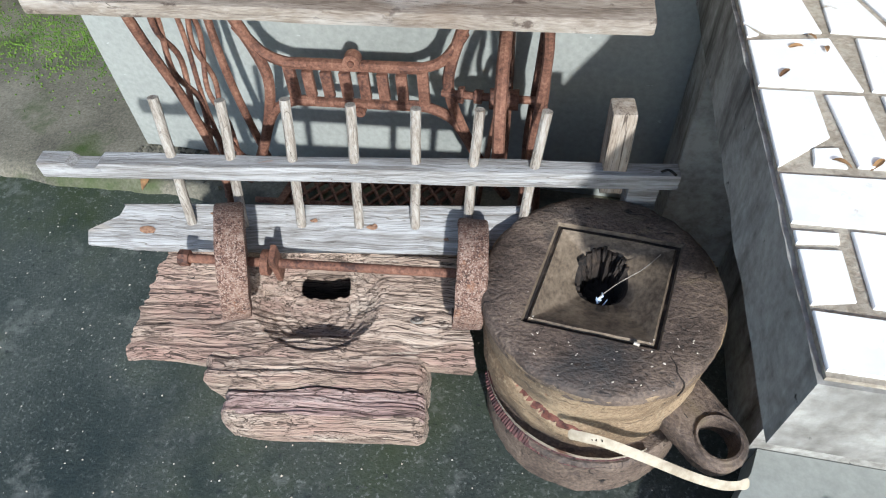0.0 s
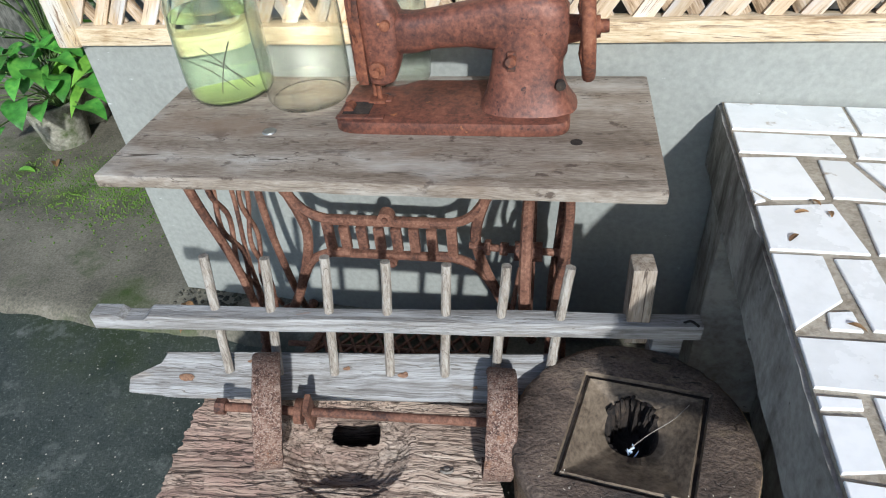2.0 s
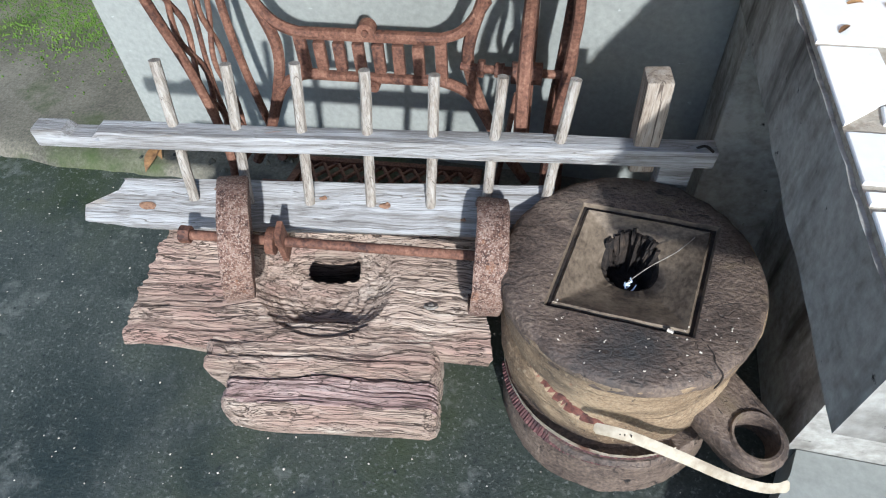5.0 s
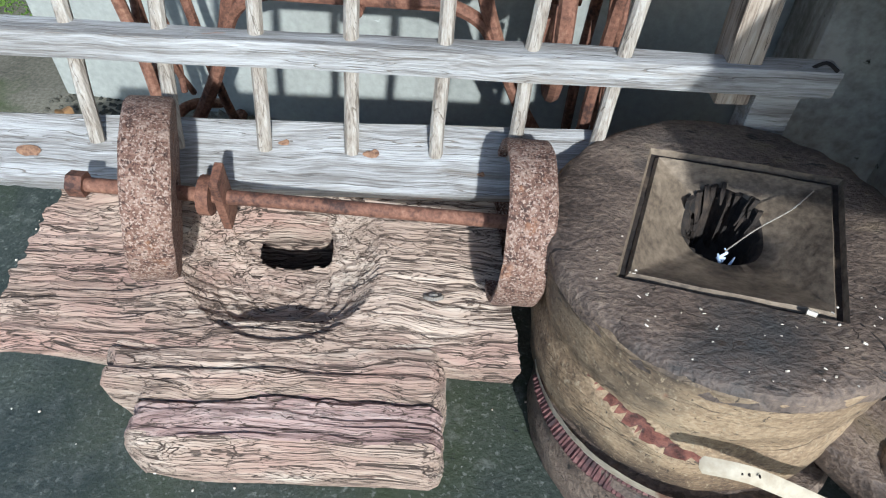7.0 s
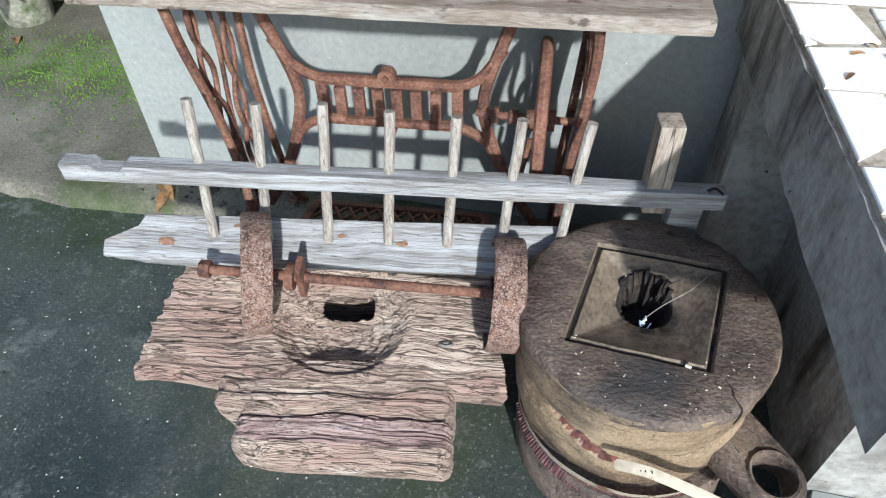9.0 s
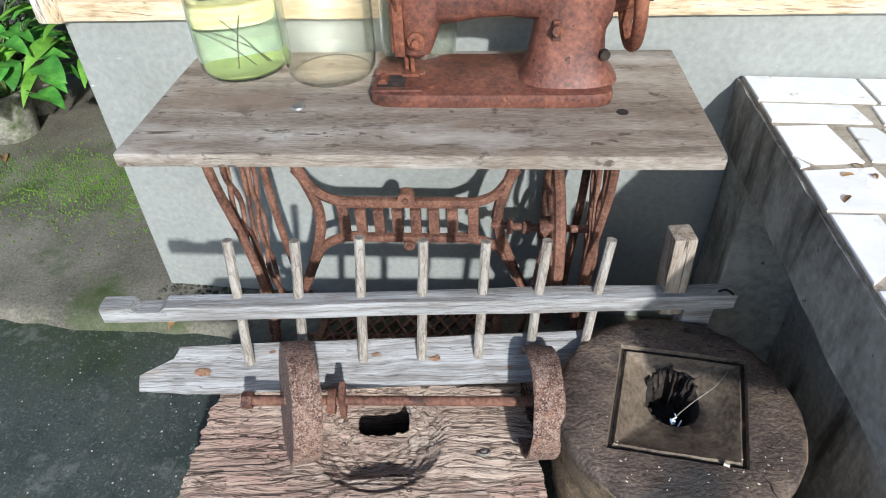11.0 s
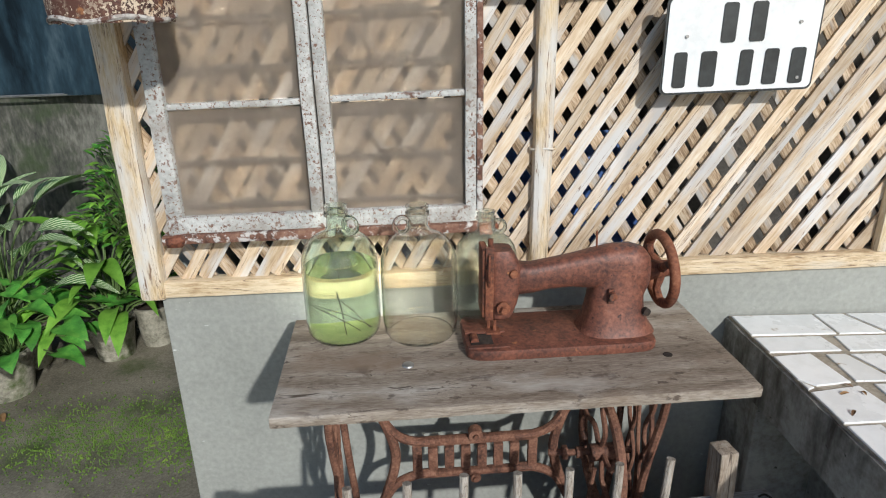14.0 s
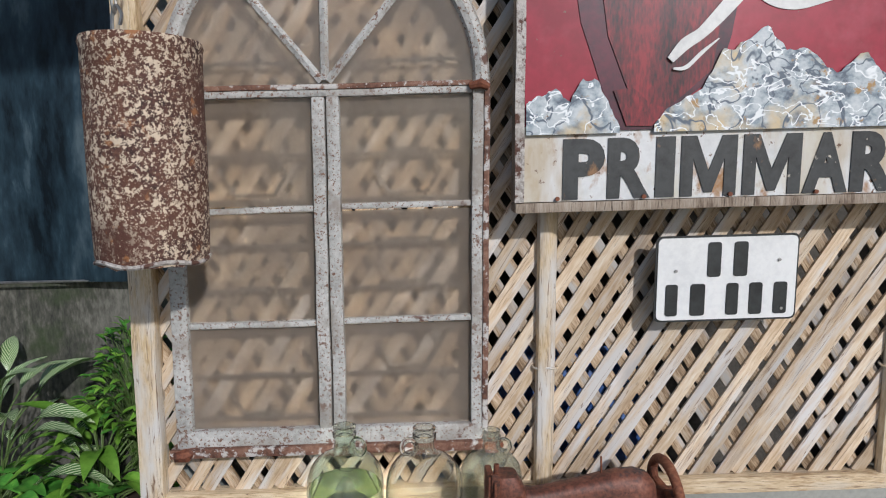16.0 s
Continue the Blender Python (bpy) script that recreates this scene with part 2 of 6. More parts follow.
M["rung"] = mat("grey_round_stick", [(0.26, (0.13, 0.1, 0.075)), (0.45, (0.28, 0.24, 0.195)), (0.72, (0.42, 0.385, 0.335))], 7, stretch=(12, 12, 1.2), rough=0.8, bump=0.6, dist=0.002, fine=40,
    cracks=[((0.16, 0.13, 0.1), 6, 0.008, (9, 9, 0.3))])
M["post"] = mat("brown_grey_timber", [(0.28, (0.14, 0.1, 0.07)), (0.45, (0.3, 0.24, 0.18)), (0.7, (0.44, 0.38, 0.31))], 6, stretch=(8, 8, 1.0), rough=0.85, bump=0.6, dist=0.002, fine=40,
    cracks=[((0.1, 0.075, 0.055), 6, 0.009, (9, 9, 0.35))])
LOG_CRACKS = [((0.07, 0.045, 0.032), 5, 0.013, (0.2, 9, 9)), ((0.085, 0.056, 0.041), 9, 0.014, (0.2, 11, 11)), ((0.16, 0.11, 0.08), 17, 0.015, (0.24, 13, 13))]
M["log"] = mat("furrowed_old_wood", [(0.2, (0.17, 0.115, 0.086)), (0.4, (0.29, 0.207, 0.155)), (0.58, (0.4, 0.303, 0.232)), (0.8, (0.52, 0.43, 0.345))], 3, stretch=(0.6, 7, 7), rough=0.85, bump=1.0, dist=0.005, fine=22, warp=0.05,
    spots=[((0.3, 0.18, 0.14), 2.0, 0.5, 0.66, (1, 3, 3)), ((0.55, 0.47, 0.375), 3, 0.58, 0.74, (0.6, 4, 4)), ((0.16, 0.1, 0.075), 20, 0.66, 0.72, (0.5, 3, 3))], cracks=LOG_CRACKS)
M["logpink"] = mat("pink_brown_split_wood", [(0.2, (0.17, 0.1, 0.085)), (0.42, (0.27, 0.175, 0.15)), (0.6, (0.37, 0.265, 0.23)), (0.8, (0.54, 0.45, 0.39))], 3, stretch=(0.7, 6, 6), rough=0.8, bump=0.9, dist=0.005, fine=22, warp=0.06,
    spots=[((0.5, 0.43, 0.37), 3, 0.58, 0.72, (0.6, 4, 4))], cracks=[(c, n, w * 0.8, st) for c, n, w, st in LOG_CRACKS])
M["millwood"] = mat("dark_millwood", [(0.26, (0.038, 0.027, 0.021)), (0.42, (0.082, 0.058, 0.044)), (0.56, (0.14, 0.1, 0.074)), (0.78, (0.24, 0.18, 0.13))], 8, stretch=(1, 1.25, 1), rough=0.65, bump=1.0, dist=0.005, fine=130,
                    spots=[((0.04, 0.037, 0.035), 2.6, 0.55, 0.66, ONE), ((0.035, 0.024, 0.017), 34, 0.63, 0.69, (0.8, 1.8, 1)), ((0.4, 0.38, 0.34), 75, 0.74, 0.78, ONE), ((0.016, 0.012, 0.01), 26, 0.62, 0.68, (1, 3, 1)), ((0.17, 0.125, 0.08), 9, 0.6, 0.7, (1, 2, 1))],
                    cracks=[((0.05, 0.036, 0.027), 8, 0.0025, (0.6, 2.4, 1))])
# tan pushed towards orange: sunlight on the drum's side is in the colour
M["millside"] = mat("sun_warmed_millwood_side", [(0.24, (0.085, 0.053, 0.03)), (0.42, (0.19, 0.127, 0.072)), (0.58, (0.3, 0.213, 0.125)), (0.8, (0.42, 0.32, 0.2))], 6, stretch=(1, 1, 1.4), rough=0.75, bump=1.0, dist=0.003, fine=170,
    spots=[((0.045, 0.033, 0.025), 3.4, 0.5, 0.66, (1, 1, 1.6)), ((0.3, 0.235, 0.15), 220, 0.58, 0.66, (1, 1, 0.6)), ((0.035, 0.024, 0.017), 130, 0.64, 0.7, (1, 1, 0.5)), ((0.17, 0.07, 0.04), 9, 0.66, 0.72, ONE), ((0.035, 0.026, 0.019), 22, 0.66, 0.72, (1, 1, 2))],
    cracks=[((0.1, 0.07, 0.045), 6, 0.004, (0.6, 0.6, 6))])
M["gash"] = mat("torn_red_heartwood", [(0.3, (0.025, 0.011, 0.008)), (0.48, (0.12, 0.042, 0.028)), (0.75, (0.26, 0.1, 0.065))], 26, stretch=(1, 1, 2), rough=0.8, bump=1.0, dist=0.004, fine=90)
M["tooth"] = mat("dark_red_bark", [(0.3, (0.03, 0.012, 0.012)), (0.6, (0.1, 0.038, 0.034)), (0.8, (0.2, 0.1, 0.085))], 30, rough=0.8, bump=0.8, dist=0.003)
M["millin"] = mat("worn_hopper_wood", [(0.28, (0.06, 0.042, 0.028)), (0.5, (0.15, 0.112, 0.075)), (0.75, (0.26, 0.2, 0.138))], 9, stretch=(1, 1, 2), rough=0.75, bump=0.4, dist=0.003, fine=90,
                  spots=[((0.035, 0.028, 0.022), 7, 0.57, 0.68, ONE)])
# rotten or dark wood, and also the painted shade inside holes, slots and cracks
M["hollow"] = mat("black_wood_and_hole_shade", [(0.3, (0.008, 0.006, 0.005)), (0.6, (0.035, 0.024, 0.017)), (0.8, (0.1, 0.07, 0.045))], 22, rough=0.9, bump=1.0, dist=0.006, fine=60)
M["hoop"] = mat("pale_hoop_wood", [(0.3, (0.42, 0.35, 0.25)), (0.6, (0.6, 0.54, 0.43))], 10, stretch=(1, 1, 3), rough=0.7, bump=0.3, dist=0.002, fine=60, spots=[((0.22, 0.12, 0.08), 14, 0.6, 0.68, ONE)])
M["band"] = mat("pale_peeling_strip", [(0.3, (0.28, 0.225, 0.15)), (0.6, (0.44, 0.38, 0.28))], 10, rough=0.6, bump=0.3, dist=0.002, fine=60, spots=[((0.2, 0.13, 0.075), 18, 0.62, 0.72, ONE)])
M["can"] = mat("rust_with_cream_flakes", [(0.28, (0.035, 0.015, 0.012)), (0.45, (0.095, 0.042, 0.03)), (0.65, (0.18, 0.085, 0.055))], 10, rough=0.75, metal=0.1, bump=1.0, dist=0.004, fine=110,
               spots=[((0.12, 0.05, 0.03), 9, 0.5, 0.6, ONE), ((0.66, 0.55, 0.41), 78, 0.55, 0.575, ONE), ((0.6, 0.5, 0.37), 170, 0.56, 0.59, ONE), ((0.1, 0.042, 0.028), 5, 0.52, 0.66, ONE), ((0.6, 0.5, 0.38), 130, 0.61, 0.635, ONE), ((0.34, 0.15, 0.06), 24, 0.62, 0.7, ONE)])
M["ironrim"] = mat("grey_scale_rim", [(0.3, (0.3, 0.27, 0.24)), (0.6, (0.55, 0.52, 0.48))], 30, rough=0.8, bump=0.8, fine=120, spots=[((0.1, 0.045, 0.03), 40, 0.5, 0.58, ONE)])
M["signred"] = mat("faded_red_enamel", [(0.3, (0.24, 0.009, 0.026)), (0.6, (0.35, 0.014, 0.04))], 3, rough=0.35, bump=0.08, fine=30, spots=[((0.2, 0.16, 0.12), 38, 0.68, 0.72, ONE), ((0.42, 0.06, 0.09), 5, 0.55, 0.75, ONE), ((0.16, 0.1, 0.08), 110, 0.7, 0.73, ONE)])
M["signdark"] = mat("dark_red_enamel", [(0.32, (0.02, 0.006, 0.012)), (0.48, (0.1, 0.008, 0.016)), (0.7, (0.27, 0.013, 0.024))], 5, stretch=(3, 1, 0.8), rough=0.35, bump=0.05)
M["signmid"] = mat("deep_purple_enamel", [(0.3, (0.03, 0.012, 0.025)), (0.7, (0.12, 0.015, 0.035))], 4, rough=0.35, bump=0.05)
M["signwhite"] = mat("chipped_white_enamel", [(0.3, (0.6, 0.61, 0.6)), (0.6, (0.72, 0.73, 0.72))], 6, rough=0.4, bump=0.1, fine=50,
                     spots=[((0.36, 0.19, 0.08), 14, 0.54, 0.64, (1, 1, 0.6)), ((0.5, 0.42, 0.3), 5, 0.52, 0.7, (1.6, 1, 0.4)), ((0.14, 0.07, 0.035), 50, 0.62, 0.66, ONE), ((0.62, 0.6, 0.5), 9, 0.5, 0.7, ONE)])
M["signcream"] = mat("worn_white_print", [(0.3, (0.6, 0.6, 0.58)), (0.6, (0.74, 0.74, 0.71))], 9, rough=0.4, bump=0.05, spots=[((0.3, 0.2, 0.14), 60, 0.68, 0.72, ONE)])
M["ice"] = mat("printed_ice_blocks", [(0.32, (0.1, 0.13, 0.17)), (0.45, (0.3, 0.36, 0.4)), (0.56, (0.5, 0.55, 0.57)), (0.75, (0.66, 0.69, 0.69))], 15, stretch=(1, 1, 1.3), rough=0.4, bump=0.1, fine=34, detail=9,
               spots=[((0.62, 0.5, 0.3), 6, 0.5, 0.62, ONE), ((0.4, 0.25, 0.1), 26, 0.6, 0.66, ONE), ((0.13, 0.06, 0.03), 60, 0.66, 0.7, ONE)],
    cracks=[((0.1, 0.13, 0.17), 12, 0.02, (1, 1, 1)), ((0.85, 0.88, 0.88), 16, 0.02, (1, 1, 1.4))])
M["black"] = mat("chipped_black_lettering", [(0.3, (0.02, 0.022, 0.024)), (0.6, (0.045, 0.05, 0.05))], 8, rough=0.45, bump=0.1, fine=50, spots=[((0.5, 0.46, 0.38), 40, 0.66, 0.7, ONE), ((0.26, 0.14, 0.06), 16, 0.62, 0.7, (1, 1, 0.6))])
M["platewhite"] = mat("white_reflective_plate", [(0.3, (0.7, 0.71, 0.7)), (0.6, (0.8, 0.81, 0.79))], 6, rough=0.35, bump=0.03, spots=[((0.3, 0.28, 0.24), 40, 0.74, 0.78, ONE)])
M["plateblack"] = mat("black_plate_paint", [(0.3, (0.012, 0.014, 0.014)), (0.7, (0.03, 0.034, 0.034))], 9, rough=0.4, bump=0.02)
# the pale blue stops paint a sheen along the dark folds
M["tarp"] = mat("dark_blue_tarpaulin", [(0.35, (0.012, 0.022, 0.032)), (0.56, (0.05, 0.095, 0.13)), (0.74, (0.17, 0.24, 0.28))], 2.2, stretch=(1.6, 1, 0.5), rough=0.4, bump=0.2, dist=0.02, fine=9)
M["mosswall"] = mat("stained_dark_concrete", [(0.3, (0.022, 0.025, 0.02)), (0.5, (0.075, 0.075, 0.06)), (0.7, (0.17, 0.165, 0.14))], 3, stretch=(1.6, 1.6, 0.6), rough=0.9, bump=0.5, dist=0.006, fine=30,
                    spots=[((0.03, 0.05, 0.015), 3, 0.55, 0.7, ONE)])
# plaster coloured far too dark, so the indoor shade sits in the colour
M["inside"] = mat("plaster_darkened_for_shade", [(0.3, (0.05, 0.045, 0.04)), (0.7, (0.11, 0.1, 0.085))], 3, rough=0.9, bump=0.1)
M["leaf"] = mat("glossy_green_leaf", [(0.3, (0.04, 0.14, 0.02)), (0.5, (0.075, 0.25, 0.035)), (0.7, (0.14, 0.34, 0.05))], 8, rough=0.4, bump=0.1, fine=40, vary=0.25)
M["leafpale"] = mat("bright_lime_leaf", [(0.3, (0.1, 0.25, 0.025)), (0.6, (0.2, 0.4, 0.05))], 8, rough=0.42, bump=0.1, fine=40, vary=0.2)
M["stem"] = mat("green_stem", [(0.3, (0.05, 0.1, 0.02)), (0.7, (0.12, 0.18, 0.05))], 20, rough=0.6, bump=0.1)
M["pot"] = mat("mossy_cement_pot", [(0.3, (0.12, 0.115, 0.085)), (0.5, (0.26, 0.245, 0.19)), (0.7, (0.38, 0.36, 0.29))], 9, rough=0.85, bump=0.4, fine=60, spots=[((0.06, 0.085, 0.02), 6, 0.55, 0.68, ONE)])
M["soil"] = mat("dark_potting_soil", [(0.3, (0.015, 0.01, 0.007)), (0.7, (0.06, 0.04, 0.026))], 40, rough=0.95, bump=1.0, dist=0.006)
M["moss"] = mat("green_moss", [(0.3, (0.05, 0.095, 0.01)), (0.6, (0.11, 0.19, 0.02)), (0.8, (0.2, 0.28, 0.04))], 12, rough=0.9, bump=0.3)
M["dryleaf"] = mat("dry_brown_leaf", [(0.3, (0.12, 0.06, 0.025)), (0.7, (0.32, 0.18, 0.07))], 20, rough=0.7, bump=0.3, vary=0.3)
M["bluecloth"] = mat("blue_plastic_sheet", [(0.3, (0.02, 0.06, 0.22)), (0.7, (0.06, 0.15, 0.4))], 12, rough=0.4, bump=0.3)
M["steel"] = mat("dull_steel", [(0.3, (0.25, 0.25, 0.24)), (0.7, (0.45, 0.44, 0.42))], 20, rough=0.4, metal=0.8, bump=0.1)
M["shred"] = mat("pale_blue_plastic", [(0.3, (0.3, 0.42, 0.62)), (0.7, (0.62, 0.7, 0.8))], 40, rough=0.4, bump=0.1)
M["shell"] = mat("pale_shell", [(0.3, (0.5, 0.42, 0.32)), (0.7, (0.74, 0.68, 0.58))], 20, rough=0.5, bump=0.2)


def striped_leaf():
    m = mat("striped_leaf", [(0.3, (0.05, 0.15, 0.03)), (0.7, (0.1, 0.24, 0.045))], 8, rough=0.4, bump=0.1)
    n, l = m.node_tree.nodes, m.node_tree.links
    uv, sp, ab, w = n.new("ShaderNodeUVMap"), n.new("ShaderNodeSeparateXYZ"), n.new("ShaderNodeMath"), n.new("ShaderNodeMath")
    l.new(uv.outputs[0], sp.inputs[0])
    ab.operation = "ABSOLUTE"
    l.new(sp.outputs["X"], ab.inputs[0])
    w.operation = "MULTIPLY_ADD"
    l.new(ab.outputs[0], w.inputs[0])
    w.inputs[1].default_value = -0.35
    l.new(sp.outputs["Y"], w.inputs[2])
    s = n.new("ShaderNodeMath")
    s.operation = "MULTIPLY"
    s.inputs[1].default_value = 62.0
    l.new(w.outputs[0], s.inputs[0])
    si = n.new("ShaderNodeMath")
    si.operation = "SINE"
    l.new(s.outputs[0], si.inputs[0])
    r = n.new("ShaderNodeMapRange")
    r.inputs["From Min"].default_value, r.inputs["From Max"].default_value = 0.0, 0.5
    l.new(si.outputs[0], r.inputs["Value"])
    mx = n.new("ShaderNodeMix")
    mx.data_type = "RGBA"
    old = n["Principled BSDF"].inputs["Base Color"].links[0].from_socket
    l.new(r.outputs[0], mx.inputs["Factor"])
    l.new(old, mx.inputs["A"])
    mx.inputs["B"].default_value = (0.62, 0.7, 0.45, 1)
    l.new(mx.outputs["Result"], n["Principled BSDF"].inputs["Base Color"])
    return m


M["striped"] = striped_leaf()


def thin_glass(name, tint, rough=0.03, haze=0.0, hazecol=(0.5, 0.47, 0.42), blur=0.0):
    """A thin pane or bottle wall: clear with a glossy coat, and dust (haze) on it."""
    m = bpy.data.materials.new(name)
    m.use_nodes = True
    n, l = m.node_tree.nodes, m.node_tree.links
    n.remove(n["Principled BSDF"])
    tr, gl, df, fr = n.new("ShaderNodeBsdfTransparent"), n.new("ShaderNodeBsdfGlossy"), n.new("ShaderNodeBsdfDiffuse"), n.new("ShaderNodeFresnel")
    if blur:
        n.remove(tr)
        tr = n.new("ShaderNodeBsdfRefraction")
        tr.inputs["Roughness"].default_value, tr.inputs["IOR"].default_value = blur, 1.3
    tr.inputs["Color"].default_value = (*tint, 1)
    gl.inputs["Roughness"].default_value = rough
    df.inputs["Color"].default_value = (*hazecol, 1)
    fr.inputs["IOR"].default_value = 1.45
    a, b = n.new("ShaderNodeMixShader"), n.new("ShaderNodeMixShader")
    no, co = n.new("ShaderNodeTexNoise"), n.new("ShaderNodeTexCoord")
    no.inputs["Scale"].default_value, no.inputs["Detail"].default_value = 9.0, 8.0
    l.new(co.outputs["Object"], no.inputs["Vector"])
    r = n.new("ShaderNodeMapRange")
    r.inputs["From Min"].default_value, r.inputs["From Max"].default_value = 0.3, 0.75
    r.inputs["To Min"].default_value, r.inputs["To Max"].default_value = haze * 0.6, min(1, haze * 1.5)
    l.new(no.outputs["Fac"], r.inputs["Value"])
    l.new(r.outputs[0], a.inputs[0])
    l.new(tr.outputs[0], a.inputs[1])
    l.new(df.outputs[0], a.inputs[2])
    l.new(fr.outputs[0], b.inputs[0])
    l.new(a.outputs[0], b.inputs[1])
    l.new(gl.outputs[0], b.inputs[2])
    l.new(b.outputs[0], n["Material Output"].inputs["Surface"])
    return m


M["pane"] = thin_glass("dusty_window_glass", (0.93, 0.9, 0.86), 0.15, 0.42, (0.2, 0.172, 0.142), 0.37)


def solid_glass(name, tint, rough=0.0, ior=1.45, dust=0.0):
    """Clear glass or water with a true refracting body and a film of dust."""
    m = bpy.data.materials.new(name)
    m.use_nodes = True
    n, l = m.node_tree.nodes, m.node_tree.links
    b, d, x, t = n["Principled BSDF"], n.new("ShaderNodeBsdfDiffuse"), n.new("ShaderNodeMixShader"), n.new("ShaderNodeTexNoise")
    b.inputs["Base Color"].default_value = (*tint, 1)
    b.inputs["Transmission Weight"].default_value, b.inputs["Roughness"].default_value, b.inputs["IOR"].default_value = 1.0, rough, ior
    d.inputs["Color"].default_value = (0.42 * tint[0], 0.42 * tint[1], 0.4 * tint[2], 1)
    t.inputs["Scale"].default_value, t.inputs["Detail"].default_value = 14.0, 8.0
    r = n.new("ShaderNodeMapRange")
    r.inputs["From Min"].default_value, r.inputs["From Max"].default_value = 0.35, 0.75
    r.inputs["To Min"].default_value, r.inputs["To Max"].default_value = dust * 0.4, dust * 1.8
    l.new(t.outputs["Fac"], r.inputs["Value"])
    l.new(r.outputs[0], x.inputs[0])
    l.new(b.outputs[0], x.inputs[1])
    l.new(d.outputs[0], x.inputs[2])
    l.new(x.outputs[0], n["Material Output"].inputs["Surface"])
    return m


M["glass_green"] = solid_glass("pale_green_bottle_glass", (0.8, 0.86, 0.78), 0.0, 1.45, 0.015)
M["glass_clear"] = solid_glass("clear_bottle_glass", (0.84, 0.84, 0.79), 0.0, 1.45, 0.02)
M["glass_grey"] = solid_glass("smoky_dusty_bottle_glass", (0.78, 0.81, 0.74), 0.12, 1.45, 0.12)
M["water"] = solid_glass("yellow_green_water", (0.85, 0.88, 0.76), 0.0, 1.33, 0.0)
M["sludge"] = mat("yellow_green_algae", [(0.3, (0.12, 0.16, 0.04)), (0.7, (0.26, 0.3, 0.1))], 14, rough=0.6, bump=0.3)


# ---- mesh helpers ----
def mesh_of(bm, name, material, smooth=True):
    bmesh.ops.recalc_face_normals(bm, faces=bm.faces)
    me = bpy.data.meshes.new(name)
    bm.to_mesh(me)
    bm.free()
    for ma in material if isinstance(material, (list, tuple)) else [material]:
        me.materials.append(ma)
    if smooth:
        me.shade_smooth()
        me.set_sharp_from_angle(angle=radians(38))
    return me


def part(name, bm, material, parent=None, label="", smooth=True, m=None):
    """Links a bmesh as one mesh object under a thing or part."""
    ob = new(name, mesh_of(bm, name, material, smooth))
    if m is not None:
        ob.matrix_basis = m
    ob.parent = parent
    return tagged(ob, label)


def thing(name, m, label, category, group="", kind=""):
    ob = new(name)
    ob.empty_display_size = 0.05
    ob.matrix_basis = m
    return tagged(ob, label, category, group, kind)


def box(x0, x1, y0, y1, z0, z1, bevel=0.0, cuts=0, wobble=0.0, seed=0.0, bm=None):
    bm = bm or bmesh.new()
    r = bmesh.ops.create_cube(bm, size=1.0)
    vs = r["verts"]
    for v in vs:
        v.co = Vector(((x0 + x1) / 2 + v.co.x * (x1 - x0), (y0 + y1) / 2 + v.co.y * (y1 - y0), (z0 + z1) / 2 + v.co.z * (z1 - z0)))
    if bevel:
        bmesh.ops.bevel(bm, geom=list({e for v in vs for e in v.link_edges}), offset=bevel, segments=2, affect="EDGES", profile=0.6)
    if cuts:
        long = max((x1 - x0, 0), (y1 - y0, 1), (z1 - z0, 2))[1]
        es = [e for e in bm.edges if abs((e.verts[0].co - e.verts[1].co)[long]) > 0.6 * (x1 - x0, y1 - y0, z1 - z0)[long]]
        bmesh.ops.subdivide_edges(bm, edges=es, cuts=cuts, use_grid_fill=True)
    if wobble:
        roughen(bm, wobble, 7.0, seed)
    return bm


def roughen(bm, amount, scale, seed=0.0):
    for v in bm.verts:
        p = v.co * scale + Vector((seed, seed * 1.7, seed * 0.3))
        v.co += noise.noise_vector(p) * amount


def tube(points, radius, n=8, closed=False, bm=None, flat=1.0):
    """A round bar through points; radius is a number or one for each point; flat squeezes it sideways."""
    bm = bm or bmesh.new()
    pts = [Vector(p) for p in points]
    rs = radius if isinstance(radius, (list, tuple)) else [radius] * len(pts)
    rings, side = [], None
    for i, p in enumerate(pts):
        a = pts[i - 1] if i or closed else p
        b = pts[(i + 1) % len(pts)] if i + 1 < len(pts) or closed else p
        d = (b - a).normalized()
        if side is None:
            side = d.orthogonal().normalized()
        side = (side - d * side.dot(d)).normalized()
        up = d.cross(side)
        rings.append([bm.verts.new(p + (side * math.cos(2 * math.pi * k / n) + up * math.sin(2 * math.pi * k / n) * flat) * rs[i]) for k in range(n)])
    for i in range(len(rings) - (0 if closed else 1)):
        r, s = rings[i], rings[(i + 1) % len(rings)]
        for k in range(n):
            bm.faces.new((r[k], r[(k + 1) % n], s[(k + 1) % n], s[k]))
    if not closed:
        bm.faces.new(rings[0][::-1])
        bm.faces.new(rings[-1])
    return bm


def curve_pts(ctrl, steps=6):
    """Catmull-Rom points through the control points."""
    c = [Vector(p) for p in ctrl]
    out = []
    for i in range(len(c) - 1):
        p0, p1, p2, p3 = c[max(i - 1, 0)], c[i], c[i + 1], c[min(i + 2, len(c) - 1)]
        for k in range(steps):
            t = k / steps
            out.append(0.5 * (2 * p1 + (p2 - p0) * t + (2 * p0 - 5 * p1 + 4 * p2 - p3) * t * t + (3 * p1 - p0 - 3 * p2 + p3) * t ** 3))
    return out + [c[-1]]


